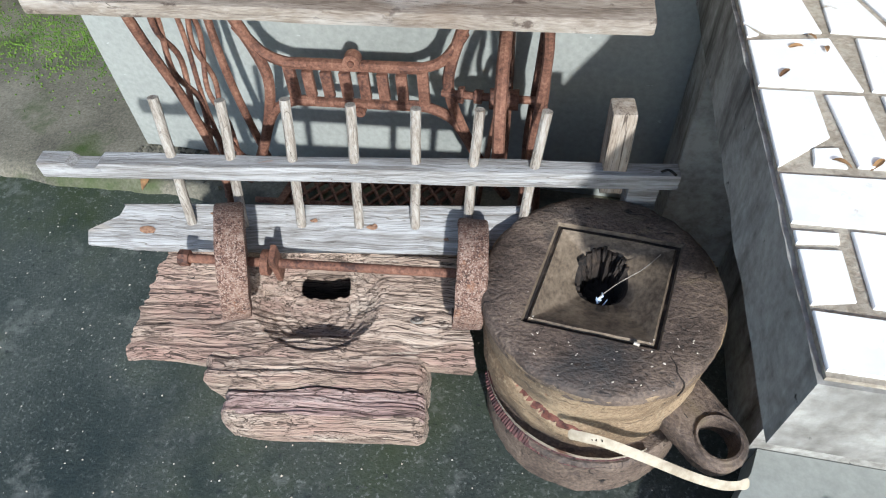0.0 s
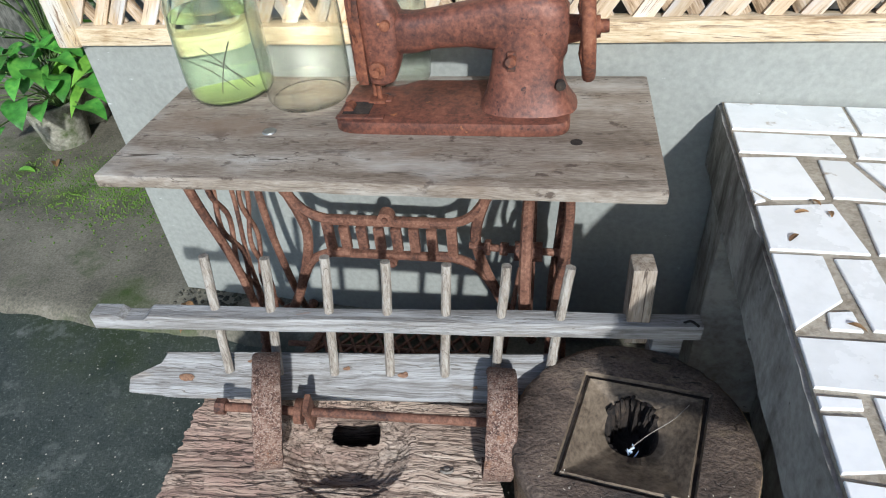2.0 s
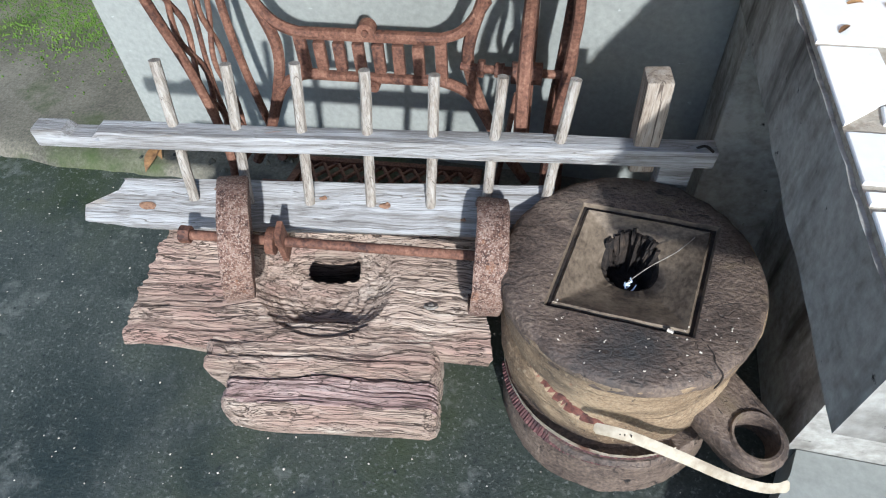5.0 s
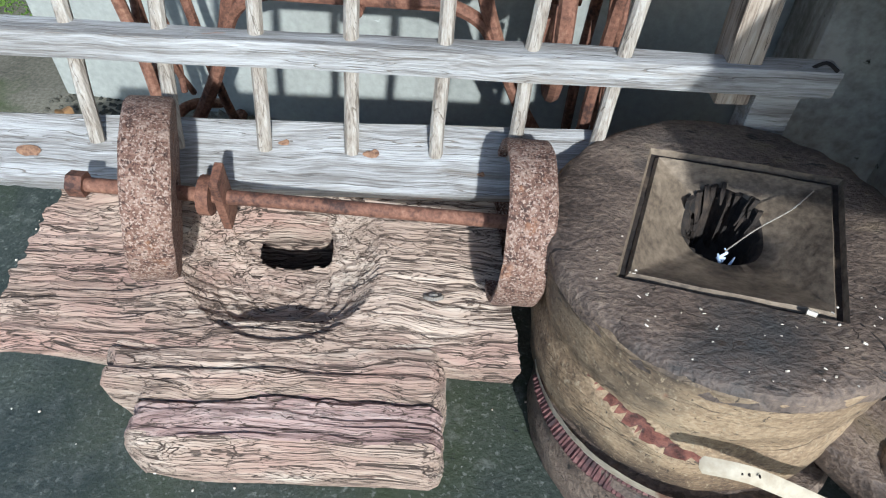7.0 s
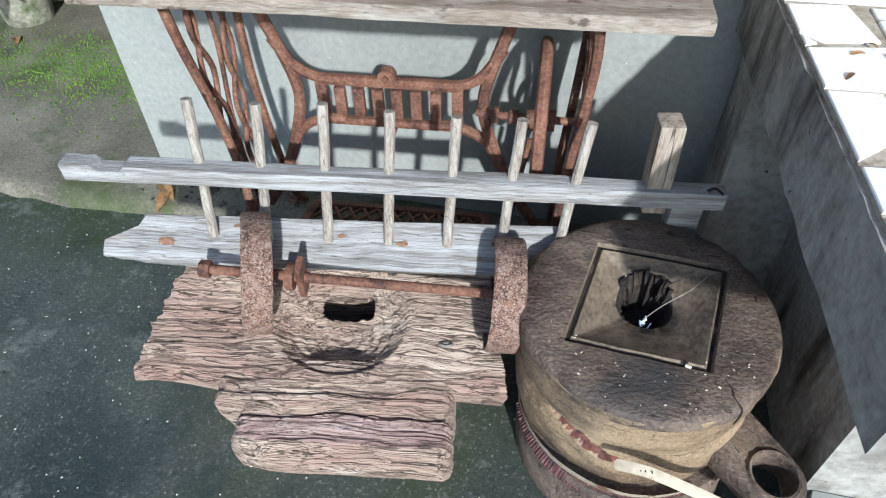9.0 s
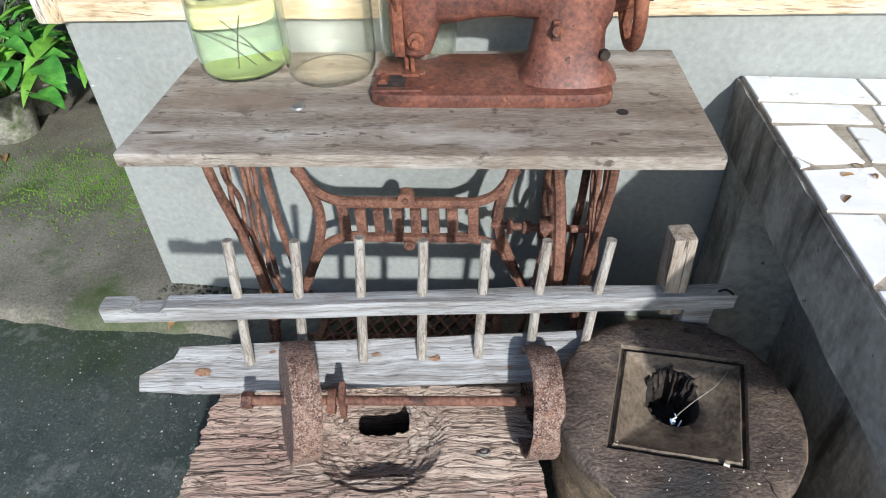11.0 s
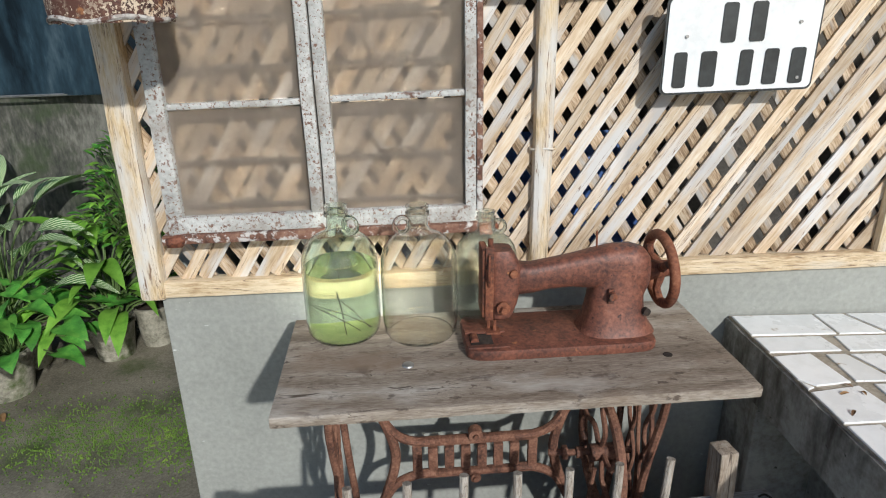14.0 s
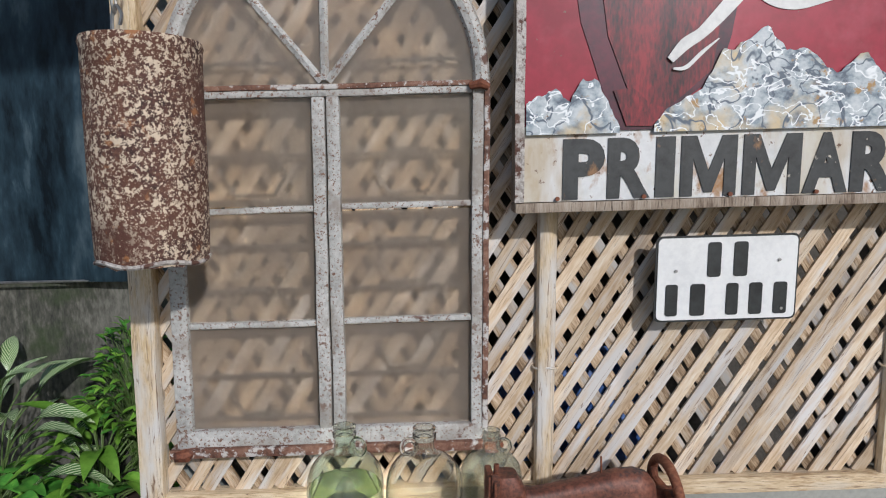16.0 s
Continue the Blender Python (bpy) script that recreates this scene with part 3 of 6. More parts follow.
def lathe(profile, n=32, bm=None, caps=False):
    bm = bm or bmesh.new()
    rings = []
    for r, z in profile:
        rings.append([bm.verts.new((0, 0, z))] if r < 1e-6 else [bm.verts.new((r * math.cos(2 * math.pi * k / n), r * math.sin(2 * math.pi * k / n), z)) for k in range(n)])
    for a, b in zip(rings, rings[1:]):
        for k in range(n):
            q = [a[k % len(a)], a[(k + 1) % len(a)], b[(k + 1) % len(b)], b[k % len(b)]]
            q = list(dict.fromkeys(q))
            if len(q) > 2:
                bm.faces.new(q)
    return bm


def loft(sections, bm=None):
    """Skin through rings of equal count; ends closed."""
    bm = bm or bmesh.new()
    rings = [[bm.verts.new(p) for p in s] for s in sections]
    n = len(rings[0])
    for a, b in zip(rings, rings[1:]):
        for k in range(n):
            bm.faces.new((a[k], a[(k + 1) % n], b[(k + 1) % n], b[k]))
    bm.faces.new(rings[0][::-1])
    bm.faces.new(rings[-1])
    return bm


def oval(cx, cy, rx, ry, n=20, power=2.6):
    """Points of a rounded rectangle in a plane."""
    out = []
    for k in range(n):
        a = 2 * math.pi * k / n
        c, s = math.cos(a), math.sin(a)
        out.append((cx + rx * math.copysign(abs(c) ** (2 / power), c), cy + ry * math.copysign(abs(s) ** (2 / power), s)))
    return out


def slab_poly(pts, z0, z1, bm=None):
    """A flat plate of the outline pts (x, y) between z0 and z1."""
    bm = bm or bmesh.new()
    a, b = [bm.verts.new((x, y, z0)) for x, y in pts], [bm.verts.new((x, y, z1)) for x, y in pts]
    n = len(pts)
    bm.faces.new(a[::-1])
    bm.faces.new(b)
    for k in range(n):
        bm.faces.new((a[k], a[(k + 1) % n], b[(k + 1) % n], b[k]))
    return bm


def plate_poly(pts, y0, y1, bm=None):
    """A flat upright plate of the outline pts (x, z) between y0 and y1."""
    bm = slab_poly([(x, z) for x, z in pts], -y0, -y1, bm)
    bmesh.ops.transform(bm, matrix=Matrix(((1, 0, 0, 0), (0, 0, -1, 0), (0, 1, 0, 0), (0, 0, 0, 1))), verts=bm.verts)
    return bm


RISE = 0.026  # the woodwork of the wall rises slightly to the east
SHEAR = Matrix(((1, 0, 0, 0), (0, 1, 0, 0), (RISE, 0, 1, 0), (0, 0, 0, 1)))


def sheared(bm):
    bmesh.ops.transform(bm, matrix=SHEAR, verts=bm.verts)
    return bm


# ---- the setting ----
def setting(name, bm, material, label, smooth=False):
    return tagged(part(name, bm, material, smooth=smooth), label, name.split("_")[0], kind="structure")


def grid(x0, x1, y0, y1, nx, ny, height):
    bm = bmesh.new()
    vs = [[bm.verts.new((x0 + (x1 - x0) * i / nx, y0 + (y1 - y0) * j / ny, 0)) for i in range(nx + 1)] for j in range(ny + 1)]
    for row in vs:
        for v in row:
            v.co.z = height(v.co.x, v.co.y)
    for j in range(ny):
        for i in range(nx):
            bm.faces.new((vs[j][i], vs[j][i + 1], vs[j + 1][i + 1], vs[j + 1][i]))
    return bm


def ground_sheet():
    bm = bmesh.new()
    xs = [-400, -40, -6] + [-3 + 0.1 * i for i in range(51)] + [6, 40, 400]
    ys = [-400, -40, -6, -2] + [-1 + 0.08 * i for i in range(36)] + [4, 40, 400]
    vs = [[bm.verts.new((x, y, 0.006 * noise.noise((x * 2, y * 2, 0.3)) - 0.003 if abs(x) < 3 and abs(y) < 2.5 else -0.004)) for x in xs] for y in ys]
    for a, b in zip(vs, vs[1:]):
        for i in range(len(xs) - 1):
            bm.faces.new((a[i], a[i + 1], b[i + 1], b[i]))
    return bm


setting("ground", ground_sheet(), M["floor"], "damp mossy dark concrete yard floor", True)


def apron_sheet():
    def edge(x):
        return 1.225 + 0.02 * noise.noise((x * 3, 0, 4)) + 0.012 * noise.noise((x * 13, 2, 4))
    bm = bmesh.new()
    rows = []
    for k, (d, z) in enumerate([(-0.03, -0.01), (-0.012, 0.012), (0.0, 0.024), (0.03, 0.03), (0.09, 0.032), (0.2, 0.03), (0.4, 0.03), (0.8, 0.03), (1.2, 0.03), (1.6, 0.03)]):
        rows.append([bm.verts.new((-4 + 0.06 * i, edge(-4 + 0.06 * i) + d + (0.01 * noise.noise((i * 0.7, k, 1)) if k < 4 else 0), z + 0.004 * noise.noise((i * 0.4, k * 2, 7)))) for i in range(100)])
    for a, b in zip(rows, rows[1:]):
        for i in range(99):
            bm.faces.new((a[i], a[i + 1], b[i + 1], b[i]))
    return bm


setting("pavement", apron_sheet(), M["apron"], "worn raised concrete strip with moss along the house wall", True)

wall = box(-0.962, 3.2, 1.374, 1.52, 0.0, 0.862, bevel=0.004)
for v in wall.verts:
    v.co.z += RISE * v.co.x * (v.co.z > 0.5)
setting("wall_south", wall, M["render"], "low smooth grey cement-rendered house wall")
setting("wall_west", box(-0.97, -0.85, 1.53, 3.2, 0.0, 3.1), M["render"], "grey rendered side wall of the house")
# room closed in and coloured dark to keep the lattice gaps in shade
setting("wall_inside", box(-0.85, 3.2, 3.1, 3.2, 0.0, 3.1), M["inside"], "plastered wall inside the room, coloured dark for its shade")
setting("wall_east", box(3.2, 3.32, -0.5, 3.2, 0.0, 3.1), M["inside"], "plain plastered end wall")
setting("ceiling", box(-0.85, 3.2, 1.53, 3.1, 3.0, 3.1), M["inside"], "ceiling of the room behind the lattice, coloured dark for its shade")
setting("wall_garden", box(-5.0, -0.98, 2.75, 2.9, 0.0, 3.2), M["mosswall"], "old stained mossy concrete garden wall")
# out of view; added to hold light off the upper wall and the room
setting("roof_eave", box(-1.5, 3.3, 0.9, 3.2, 3.1, 3.16), M["inside"], "unseen roof eave added to shade the upper house wall")


def tarp_sheet():
    bm = bmesh.new()
    rows = []
    for j in range(14):
        z = 1.2 + j * 0.14
        rows.append([bm.verts.new((-4.2 + i * 0.0765 + 0.01 * math.sin(j), 2.69 + 0.045 * noise.noise((i * 0.16, z * 0.8, 2)) + 0.02 * math.sin(i * 0.5 + z), z - 0.10 * (i < 60) * (1 - i / 42.0) * (j == 0) * 0.6)) for i in range(42)])
    for a, b in zip(rows, rows[1:]):
        for i in range(41):
            bm.faces.new((a[i], a[i + 1], b[i + 1], b[i]))
    bmesh.ops.solidify(bm, geom=bm.faces, thickness=0.006)
    return bm


tarp = thing("tarpaulin", Matrix(), "dark blue tarpaulin hung in folds before the garden wall", "tarpaulin")
part("sheet", tarp_sheet(), M["tarp"], tarp)
part("hem_rope", tube([(-4.2, 2.66, 1.14), (-2.6, 2.67, 1.175), (-1.07, 2.69, 1.2)], 0.006, 6), M["steel"], tarp, "thin pale hem rope")

# lattice panel: frame boards, posts and two layers of laths
lattice = thing("wall_lattice", Matrix(), "weathered diagonal bamboo lattice screen above the low wall", "lattice", kind="structure")
SILL0, SILL1, TOP = 0.86, 0.902, 3.05
part("sill_board", sheared(box(-0.995, 3.1, 1.352, 1.40, SILL0, SILL1, bevel=0.006, cuts=40, wobble=0.003)), M["sillwood"], lattice, "pale split bamboo sill board")


def pole(x, r, y=1.372, z0=SILL1, z1=TOP, flat=0.75):
    pts = []
    n = 26
    for k in range(n + 1):
        z = z0 + (z1 - z0) * k / n
        pts.append((x + 0.004 * noise.noise((x, z * 1.5, 3)), y + 0.002 * noise.noise((x, z * 2, 9)), z))
    rad = [r * (1.0 + 0.05 * noise.noise((x * 5, p[2] * 4, 1))) for p in pts]
    return tube(pts, rad, 10, flat=flat)


def flatpole(x0, x1, z0, z1):
    return box(x0, x1, 1.345, 1.392, z0, z1, bevel=0.009, cuts=40, wobble=0.004, seed=x0)


part("corner_board", flatpole(-1.0, -0.94, SILL0 - 0.026, TOP), M["pole"], lattice, "pale corner board of split bamboo")
for px, pr in ((0.002, 0.029), (0.868, 0.026)):
    ob = part("bamboo_post", pole(px, pr, z0=SILL1 + RISE * px), M["pole"], lattice, "split bamboo post with a node ring")
    zn = 1.2
    node = tube([(px + 0.031 * math.cos(a), 1.372 + 0.023 * math.sin(a), zn + 0.002 * math.sin(3 * a)) for a in [2 * math.pi * k / 18 for k in range(18)]], 0.0028, 6, closed=True)
    part("node_ring", node, M["pole"], ob)

ANG = radians(57)


def lath_mesh(seed, length, width):
    bm = box(-width / 2, width / 2, -0.004, 0.004, -length / 2, length / 2, bevel=0.0022, cuts=10)
    for v in bm.verts:
        v.co.x += 0.0022 * noise.noise((seed, v.co.z * 4, 0)) + math.copysign(0.0015, v.co.x) * noise.noise((seed * 3, v.co.z * 9, v.co.x * 20))
        v.co.y += 0.0015 * noise.noise((seed, v.co.z * 5, 4))
    return bm


def lath_row(y, lean, material, pitch, width, x0, x1, z0, z1, seed):
    """Laths that lean by an angle, cut to the panel."""
    rnd = random.Random(seed)
    meshes = {}
    run = (z1 - z0) / math.tan(ANG)
    k = 0
    x = x0 - run
    while x < x1 + run:
        k += 1
        x += pitch * rnd.uniform(0.97, 1.03)
        if lean > 0:
            a = max(0.0, (x0 - x) / run)
            b = min(1.0, (x1 - x) / run)
            ends = [(x + run * a, z0 + (z1 - z0) * a), (x + run * b, z0 + (z1 - z0) * b)]
        else:
            a = max(0.0, (x - x1) / run)
            b = min(1.0, (x - x0) / run)
            ends = [(x - run * a, z0 + (z1 - z0) * a), (x - run * b, z0 + (z1 - z0) * b)]
        if b - a < 0.03:
            continue
        p, q = [Vector((ex, y + rnd.uniform(-0.001, 0.001), ez + RISE * ex)) for ex, ez in ends]
        d = q - p
        size = round(d.length, 1)
        key = (size, k % 3)
        w = width * (0.94, 1.0, 1.07)[k % 3]
        if key not in meshes:
            meshes[key] = mesh_of(lath_mesh(k, size, w), "lath", material)
        ob = new("lath", meshes[key])
        ang = math.atan2(d.x, d.z) + rnd.uniform(-0.012, 0.012)
        ob.matrix_basis = Matrix.Translation((p + q) / 2) @ Matrix.Rotation(ang, 4, "Y") @ Matrix.Diagonal((1, 1, d.length / size, 1))
        ob.parent = lattice


# ---- arched window leaning on the lattice ----
window = thing("window_1", Matrix.Translation((0, 0, 0)), "old arched iron-framed window with flaking white paint and dusty panes", "window", kind="structure")


def wbar(name, x0, x1, z0, z1, y0=1.305, y1=1.338, label="", bevel=0.004, paint="flaky"):
    bm = sheared(box(x0, x1, y0, y1, z0, z1, bevel=bevel, cuts=14, wobble=0.0022, seed=x0 + z0))
    return part(name, bm, M[paint], window, label)


WB, WT = 1.034, 1.885
wbar("frame_side", -0.884, -0.846, WB + 0.04, WT)
wbar("frame_side", -0.184, -0.158, WB + 0.04, WT)
wbar("frame_edge", -0.158, -0.144, WB + 0.02, WT, 1.3, 1.34, "rust-brown outer edge with paint flecks", 0.004, "flakyrust")
wbar("frame_bottom", -0.884, -0.146, WB + 0.012, WB + 0.052)
wbar("drip_bar", -0.9, -0.13, WB - 0.012, WB + 0.012, 1.295, 1.34, "rusty brown bottom rail with worn paint", 0.006, "flakyrust")
wbar("transom", -0.846, -0.184, 1.858, 1.874)
wbar("transom_cap", -0.846, -0.184, 1.874, 1.886, 1.302, 1.336, "rusty transom edge", 0.003, "flakyrust")
wbar("mullion", -0.545, -0.516, WB + 0.052, 1.858)
wbar("mullion", -0.512, -0.483, WB + 0.052, 1.858)
for z in (1.332, 1.6):
    wbar("glazing_bar", -0.846, -0.545, z, z + 0.014, 1.312, 1.334)
    wbar("glazing_bar", -0.483, -0.184, z + 0.004, z + 0.018, 1.312, 1.334)
CX, CZ, RA = -0.515, 1.885, 0.352
arc = [(CX + RA * math.cos(math.pi * k / 28), 1.321, CZ + RA * math.sin(math.pi * k / 28)) for k in range(29)]
part("arch_rail", sheared(tube(arc, 0.019, 8)), M["flaky"], window)
for a in (50, 90, 130):
    d = Vector((math.cos(radians(a)), 0, math.sin(radians(a))))
    o = Vector((CX, 1.322, CZ))
    part("fan_bar", sheared(tube([o + d * 0.01, o + d * RA * 0.98], 0.0105, 6)), M["flaky"], window)
for x0, x1 in ((-0.846, -0.545), (-0.483, -0.184)):
    for z0, z1 in ((WB + 0.052, 1.332), (1.348, 1.6), (1.616, 1.858)):
        ob = part("pane", sheared(box(x0, x1, 1.322, 1.325, z0, z1)), M["pane"], window, "dusty clear glass pane", False)
        ob.visible_shadow = False
fan = [(CX + RA * 0.97 * math.cos(math.pi * k / 24), CZ + 0.003 + RA * 0.97 * math.sin(math.pi * k / 24)) for k in range(25)]
ob = part("pane", sheared(plate_poly(fan, 1.322, 1.325)), M["pane"], window, "dusty arched glass pane", False)
ob.visible_shadow = False
for x in (-0.875, -0.14):
    part("corner_lug", sheared(tube([(x - 0.012, 1.30, WB - 0.006), (x + 0.014, 1.30, WB - 0.004), (x + 0.03, 1.305, WB + 0.002)], [0.014, 0.017, 0.01], 8)), M["rust"], window, "rusty iron hinge lug")
part("latch", sheared(tube([(-0.19, 1.3, 1.872), (-0.165, 1.293, 1.876), (-0.148, 1.296, 1.868)], [0.008, 0.011, 0.008], 8)), M["rust"], window, "dark rusty window latch")

# iron grille between window and lattice
grille = thing("window_grille", Matrix(), "thin grey iron bars with chamfered loops behind the window", "grille")
for z in [1.1 + 0.105 * k for k in range(9)]:
    part("bar", sheared(tube([(-0.85, 1.352, z), (-0.18, 1.352, z)], 0.005, 6)), M["steel"], grille)
for x, z in ((-0.69, 1.16), (-0.33, 1.27), (-0.69, 1.37), (-0.33, 1.48), (-0.69, 1.69), (-0.33, 1.69)):
    o = [(x - 0.075, z), (x - 0.045, z + 0.05), (x + 0.045, z + 0.05), (x + 0.075, z), (x + 0.045, z - 0.05), (x - 0.045, z - 0.05)]
    part("loop", sheared(tube([(a, 1.354, b) for a, b in o], 0.004, 6, closed=True)), M["steel"], grille)

# ---- painted tin sign ----
sign = thing("tin_sign", Matrix(), "large rusty red and white tin shop sign in a wooden frame", "sign")
SX0, SX1, SZ0, SZ1 = -0.092, 1.75, 1.592, 2.62
part("panel", sheared(box(SX0, SX1, 1.252, 1.258, SZ0 + 0.02, SZ1)), M["signwhite"], sign, "chipped white enamel sign panel", False)
part("frame_rail", sheared(box(SX0, SX1, 1.248, 1.33, SZ0 - 0.004, SZ0 + 0.018, bevel=0.003, cuts=30, wobble=0.002)), M["post"], sign, "weathered wooden bottom rail")
part("frame_rail", sheared(box(SX0, SX1, 1.26, 1.33, SZ1 - 0.03, SZ1, bevel=0.003)), M["post"], sign)
part("frame_stile", sheared(box(SX0, SX0 + 0.03, 1.26, 1.33, SZ0 + 0.02, SZ1 - 0.03, bevel=0.003)), M["post"], sign)
part("edge_strip", sheared(box(SX0 - 0.002, SX0 + 0.018, 1.246, 1.252, SZ0 + 0.02, SZ1, cuts=30, wobble=0.002)), M["ironrim"], sign, "flaked bare metal edge")
part("red_field", sheared(box(SX0 + 0.018, SX1, 1.2495, 1.252, 1.775, SZ1)), M["signred"], sign, "faded red enamel field", False)


def at_sign(u, v):
    """A place on the print, u to the east and v down from its upper west corner, in millimetres."""
    return (-0.1045 + u * 0.001, 2.057 - v * 0.001)


def ice_outline(peaks, base, rnd):
    """A ragged heap: the line through the peaks with small broken edges."""
    top = []
    for (u0, v0), (u1, v1) in zip(peaks, peaks[1:]):
        for k in range(6):
            f = k / 6
            top.append(at_sign(u0 + (u1 - u0) * f, v0 + (v1 - v0) * f + rnd.uniform(-5, 5)))
    return [at_sign(peaks[-1][0], base), at_sign(peaks[0][0], base)] + top + [at_sign(*peaks[-1])]


ICE_WEST = [(33, 236), (66, 215), (95, 206), (128, 230), (147, 188), (184, 188), (213, 242), (235, 287)]
ICE_EAST = [(310, 287), (345, 243), (411, 214), (448, 132), (477, 128), (543, 84), (587, 132), (631, 132), (698, 190), (756, 140), (793, 184), (870, 205), (960, 150), (1060, 215), (1180, 160), (1300, 210), (1450, 170), (1600, 205), (1850, 180)]
tumbler = [(132, -120), (136, 0), (147, 66), (176, 147), (206, 235), (235, 294), (308, 294), (360, 243), (448, 180), (470, 100), (485, 0), (490, -120)]
part("glass_print", sheared(plate_poly([at_sign(*p) for p in tumbler[::-1]], 1.247, 1.2495)), M["signmid"], sign, "printed dark drinking glass", False)
inner = [(184, -120), (190, 0), (205, 96), (243, 190), (275, 262), (310, 270), (375, 220), (432, 170), (444, 70), (452, -120)]
part("drink_print", sheared(plate_poly([at_sign(*p) for p in inner[::-1]], 1.2445, 1.247)), M["signdark"], sign, "printed dark red drink", False)
foot = [(220, 210), (250, 285), (305, 287), (340, 250), (300, 240), (262, 205)]
part("glass_foot_print", sheared(plate_poly([at_sign(*p) for p in foot], 1.2425, 1.2445)), M["signdark"], sign, "printed red base of the glass", False)
for peaks in (ICE_WEST, ICE_EAST):
    part("ice_print", sheared(plate_poly(ice_outline(peaks, 300, random.Random(4)), 1.2405, 1.2425)), M["ice"], sign, "printed heap of ice blocks", False)


def ribbon(ctrl, widths, y0, y1, steps=8):
    c = curve_pts([(x, 0, z) for x, z in ctrl], steps)
    left, right = [], []
    n = len(c)
    for i, p in enumerate(c):
        d = (c[min(i + 1, n - 1)] - c[max(i - 1, 0)]).normalized()
        f = i / (n - 1) * (len(widths) - 1)
        j = min(int(f), len(widths) - 2)
        w = widths[j] + (widths[j + 1] - widths[j]) * (f - j)
        s = Vector((-d.z, 0, d.x)) * w / 2
        left.append(p + s)
        right.append(p - s)
    bm = bmesh.new()
    a = [[bm.verts.new((p.x, y, p.z)) for p in side] for side in (left, right) for y in (y0, y1)]
    for i in range(n - 1):
        for u, v in ((a[0], a[2]), (a[1], a[3]), (a[0], a[1]), (a[2], a[3])):
            bm.faces.new((u[i], u[i + 1], v[i + 1], v[i]))
    return bm


MARK = [([(338, 150), (368, 118), (402, 96), (440, 58), (484, 10)], (16, 26, 24, 30, 34)), ([(345, 168), (372, 166), (405, 136), (440, 108)], (4, 9, 8, 2))]
for ctrl, wide in MARK:
    part("logo_bar", sheared(ribbon([at_sign(*p) for p in ctrl], [w * 0.001 for w in wide], 1.238, 1.2405)), M["signcream"], sign, "plain white slanted bar", False)
part("ribbon_print", sheared(ribbon([at_sign(*p) for p in ((500, -40), (525, 8), (560, 32), (610, 40), (680, 24), (750, 4), (800, 10), (840, 34), (980, 60), (1200, 0))], [0.012, 0.022, 0.024, 0.022, 0.02, 0.016, 0.02, 0.03, 0.03, 0.02], 1.247, 1.2495)), M["signcream"], sign, "plain white ribbon", False)
for k, (x, w) in enumerate(((0.565, 0.05), (0.622, 0.022), (0.652, 0.02), (0.68, 0.03))):
    part("small_bar", sheared(box(x, x + w, 1.2445, 1.2468, 1.772, 1.779)), M["black"], sign, "small unreadable dark print", False)


def letter(char, x0, x1, z0, z1, y, parent, material, fat=0.025):
    """One letter of the sign, fitted to its box."""
    cu = bpy.data.curves.new("letter", "FONT")
    cu.body, cu.extrude, cu.offset, cu.resolution_u = char, 0.02, fat, 4
    tmp = new("letter_curve", cu)
    me = bpy.data.meshes.new_from_object(tmp.evaluated_get(bpy.context.evaluated_depsgraph_get()))
    bpy.data.objects.remove(tmp)
    co = np.empty(len(me.vertices) * 3)
    me.vertices.foreach_get("co", co)
    co = co.reshape(-1, 3)
    lo, hi = co.min(0), co.max(0)
    u, v = (co - lo).T[0] / (hi - lo)[0], (co - lo).T[1] / (hi - lo)[1]
    w = (co - lo).T[2] / (hi - lo)[2]
    x = x0 + (x1 - x0) * u
    out = np.stack([x, y - 0.0025 * w, z0 + (z1 - z0) * v + RISE * x], 1)
    me.vertices.foreach_set("co", out.ravel())
    me.materials.append(material)
    ob = new("letter", me)
    ob.parent = parent
    return ob


def letter_m(x0, x1, z0, z1, y, parent, material):
    w, h = x1 - x0, z1 - z0
    o = [(0, 0), (0, 1), (0.27, 1), (0.5, 0.42), (0.73, 1), (1, 1), (1, 0), (0.78, 0), (0.78, 0.62), (0.57, 0.06), (0.43, 0.06), (0.22, 0.62), (0.22, 0)]
    return part("letter", sheared(plate_poly([(x0 + w * a, z0 + h * b) for a, b in o[::-1]], y - 0.0025, y)), material, parent, "", False)


for char, x0, x1 in (("P", 0.011, 0.103), ("R", 0.109, 0.204), ("I", 0.215, 0.257), ("M", 0.27, 0.393), ("M", 0.407, 0.535), ("A", 0.54, 0.64), ("R", 0.645, 0.745)):
    if char == "M":
        letter_m(x0, x1, 1.615, 1.747, 1.2515, sign, M["black"])
    else:
        letter(char, x0, x1, 1.615, 1.747, 1.2515, sign, M["black"], 0.05 if char != "I" else 0.028)
for k in range(9):
    x = 0.0 + k * 0.19
    part("nail", sheared(tube([(x, 1.249, SZ0 + 0.026), (x, 1.243, SZ0 + 0.026)], 0.005, 8)), M["rust"], sign, "rusty nail head")

# ---- number plate ----
plate = thing("number_plate", Matrix(), "white two-line metal plate with black border and bars", "number plate")
PX0, PX1, PZ0, PZ1 = 0.243, 0.577, 1.318, 1.521


def rounded(x0, x1, z0, z1, r, n=5):
    out = []
    for cx, cz, a0 in ((x1 - r, z1 - r, 0), (x0 + r, z1 - r, 90), (x0 + r, z0 + r, 180), (x1 - r, z0 + r, 270)):
        out += [(cx + r * math.cos(radians(a0 + 90 * k / n)), cz + r * math.sin(radians(a0 + 90 * k / n))) for k in range(n + 1)]
    return out


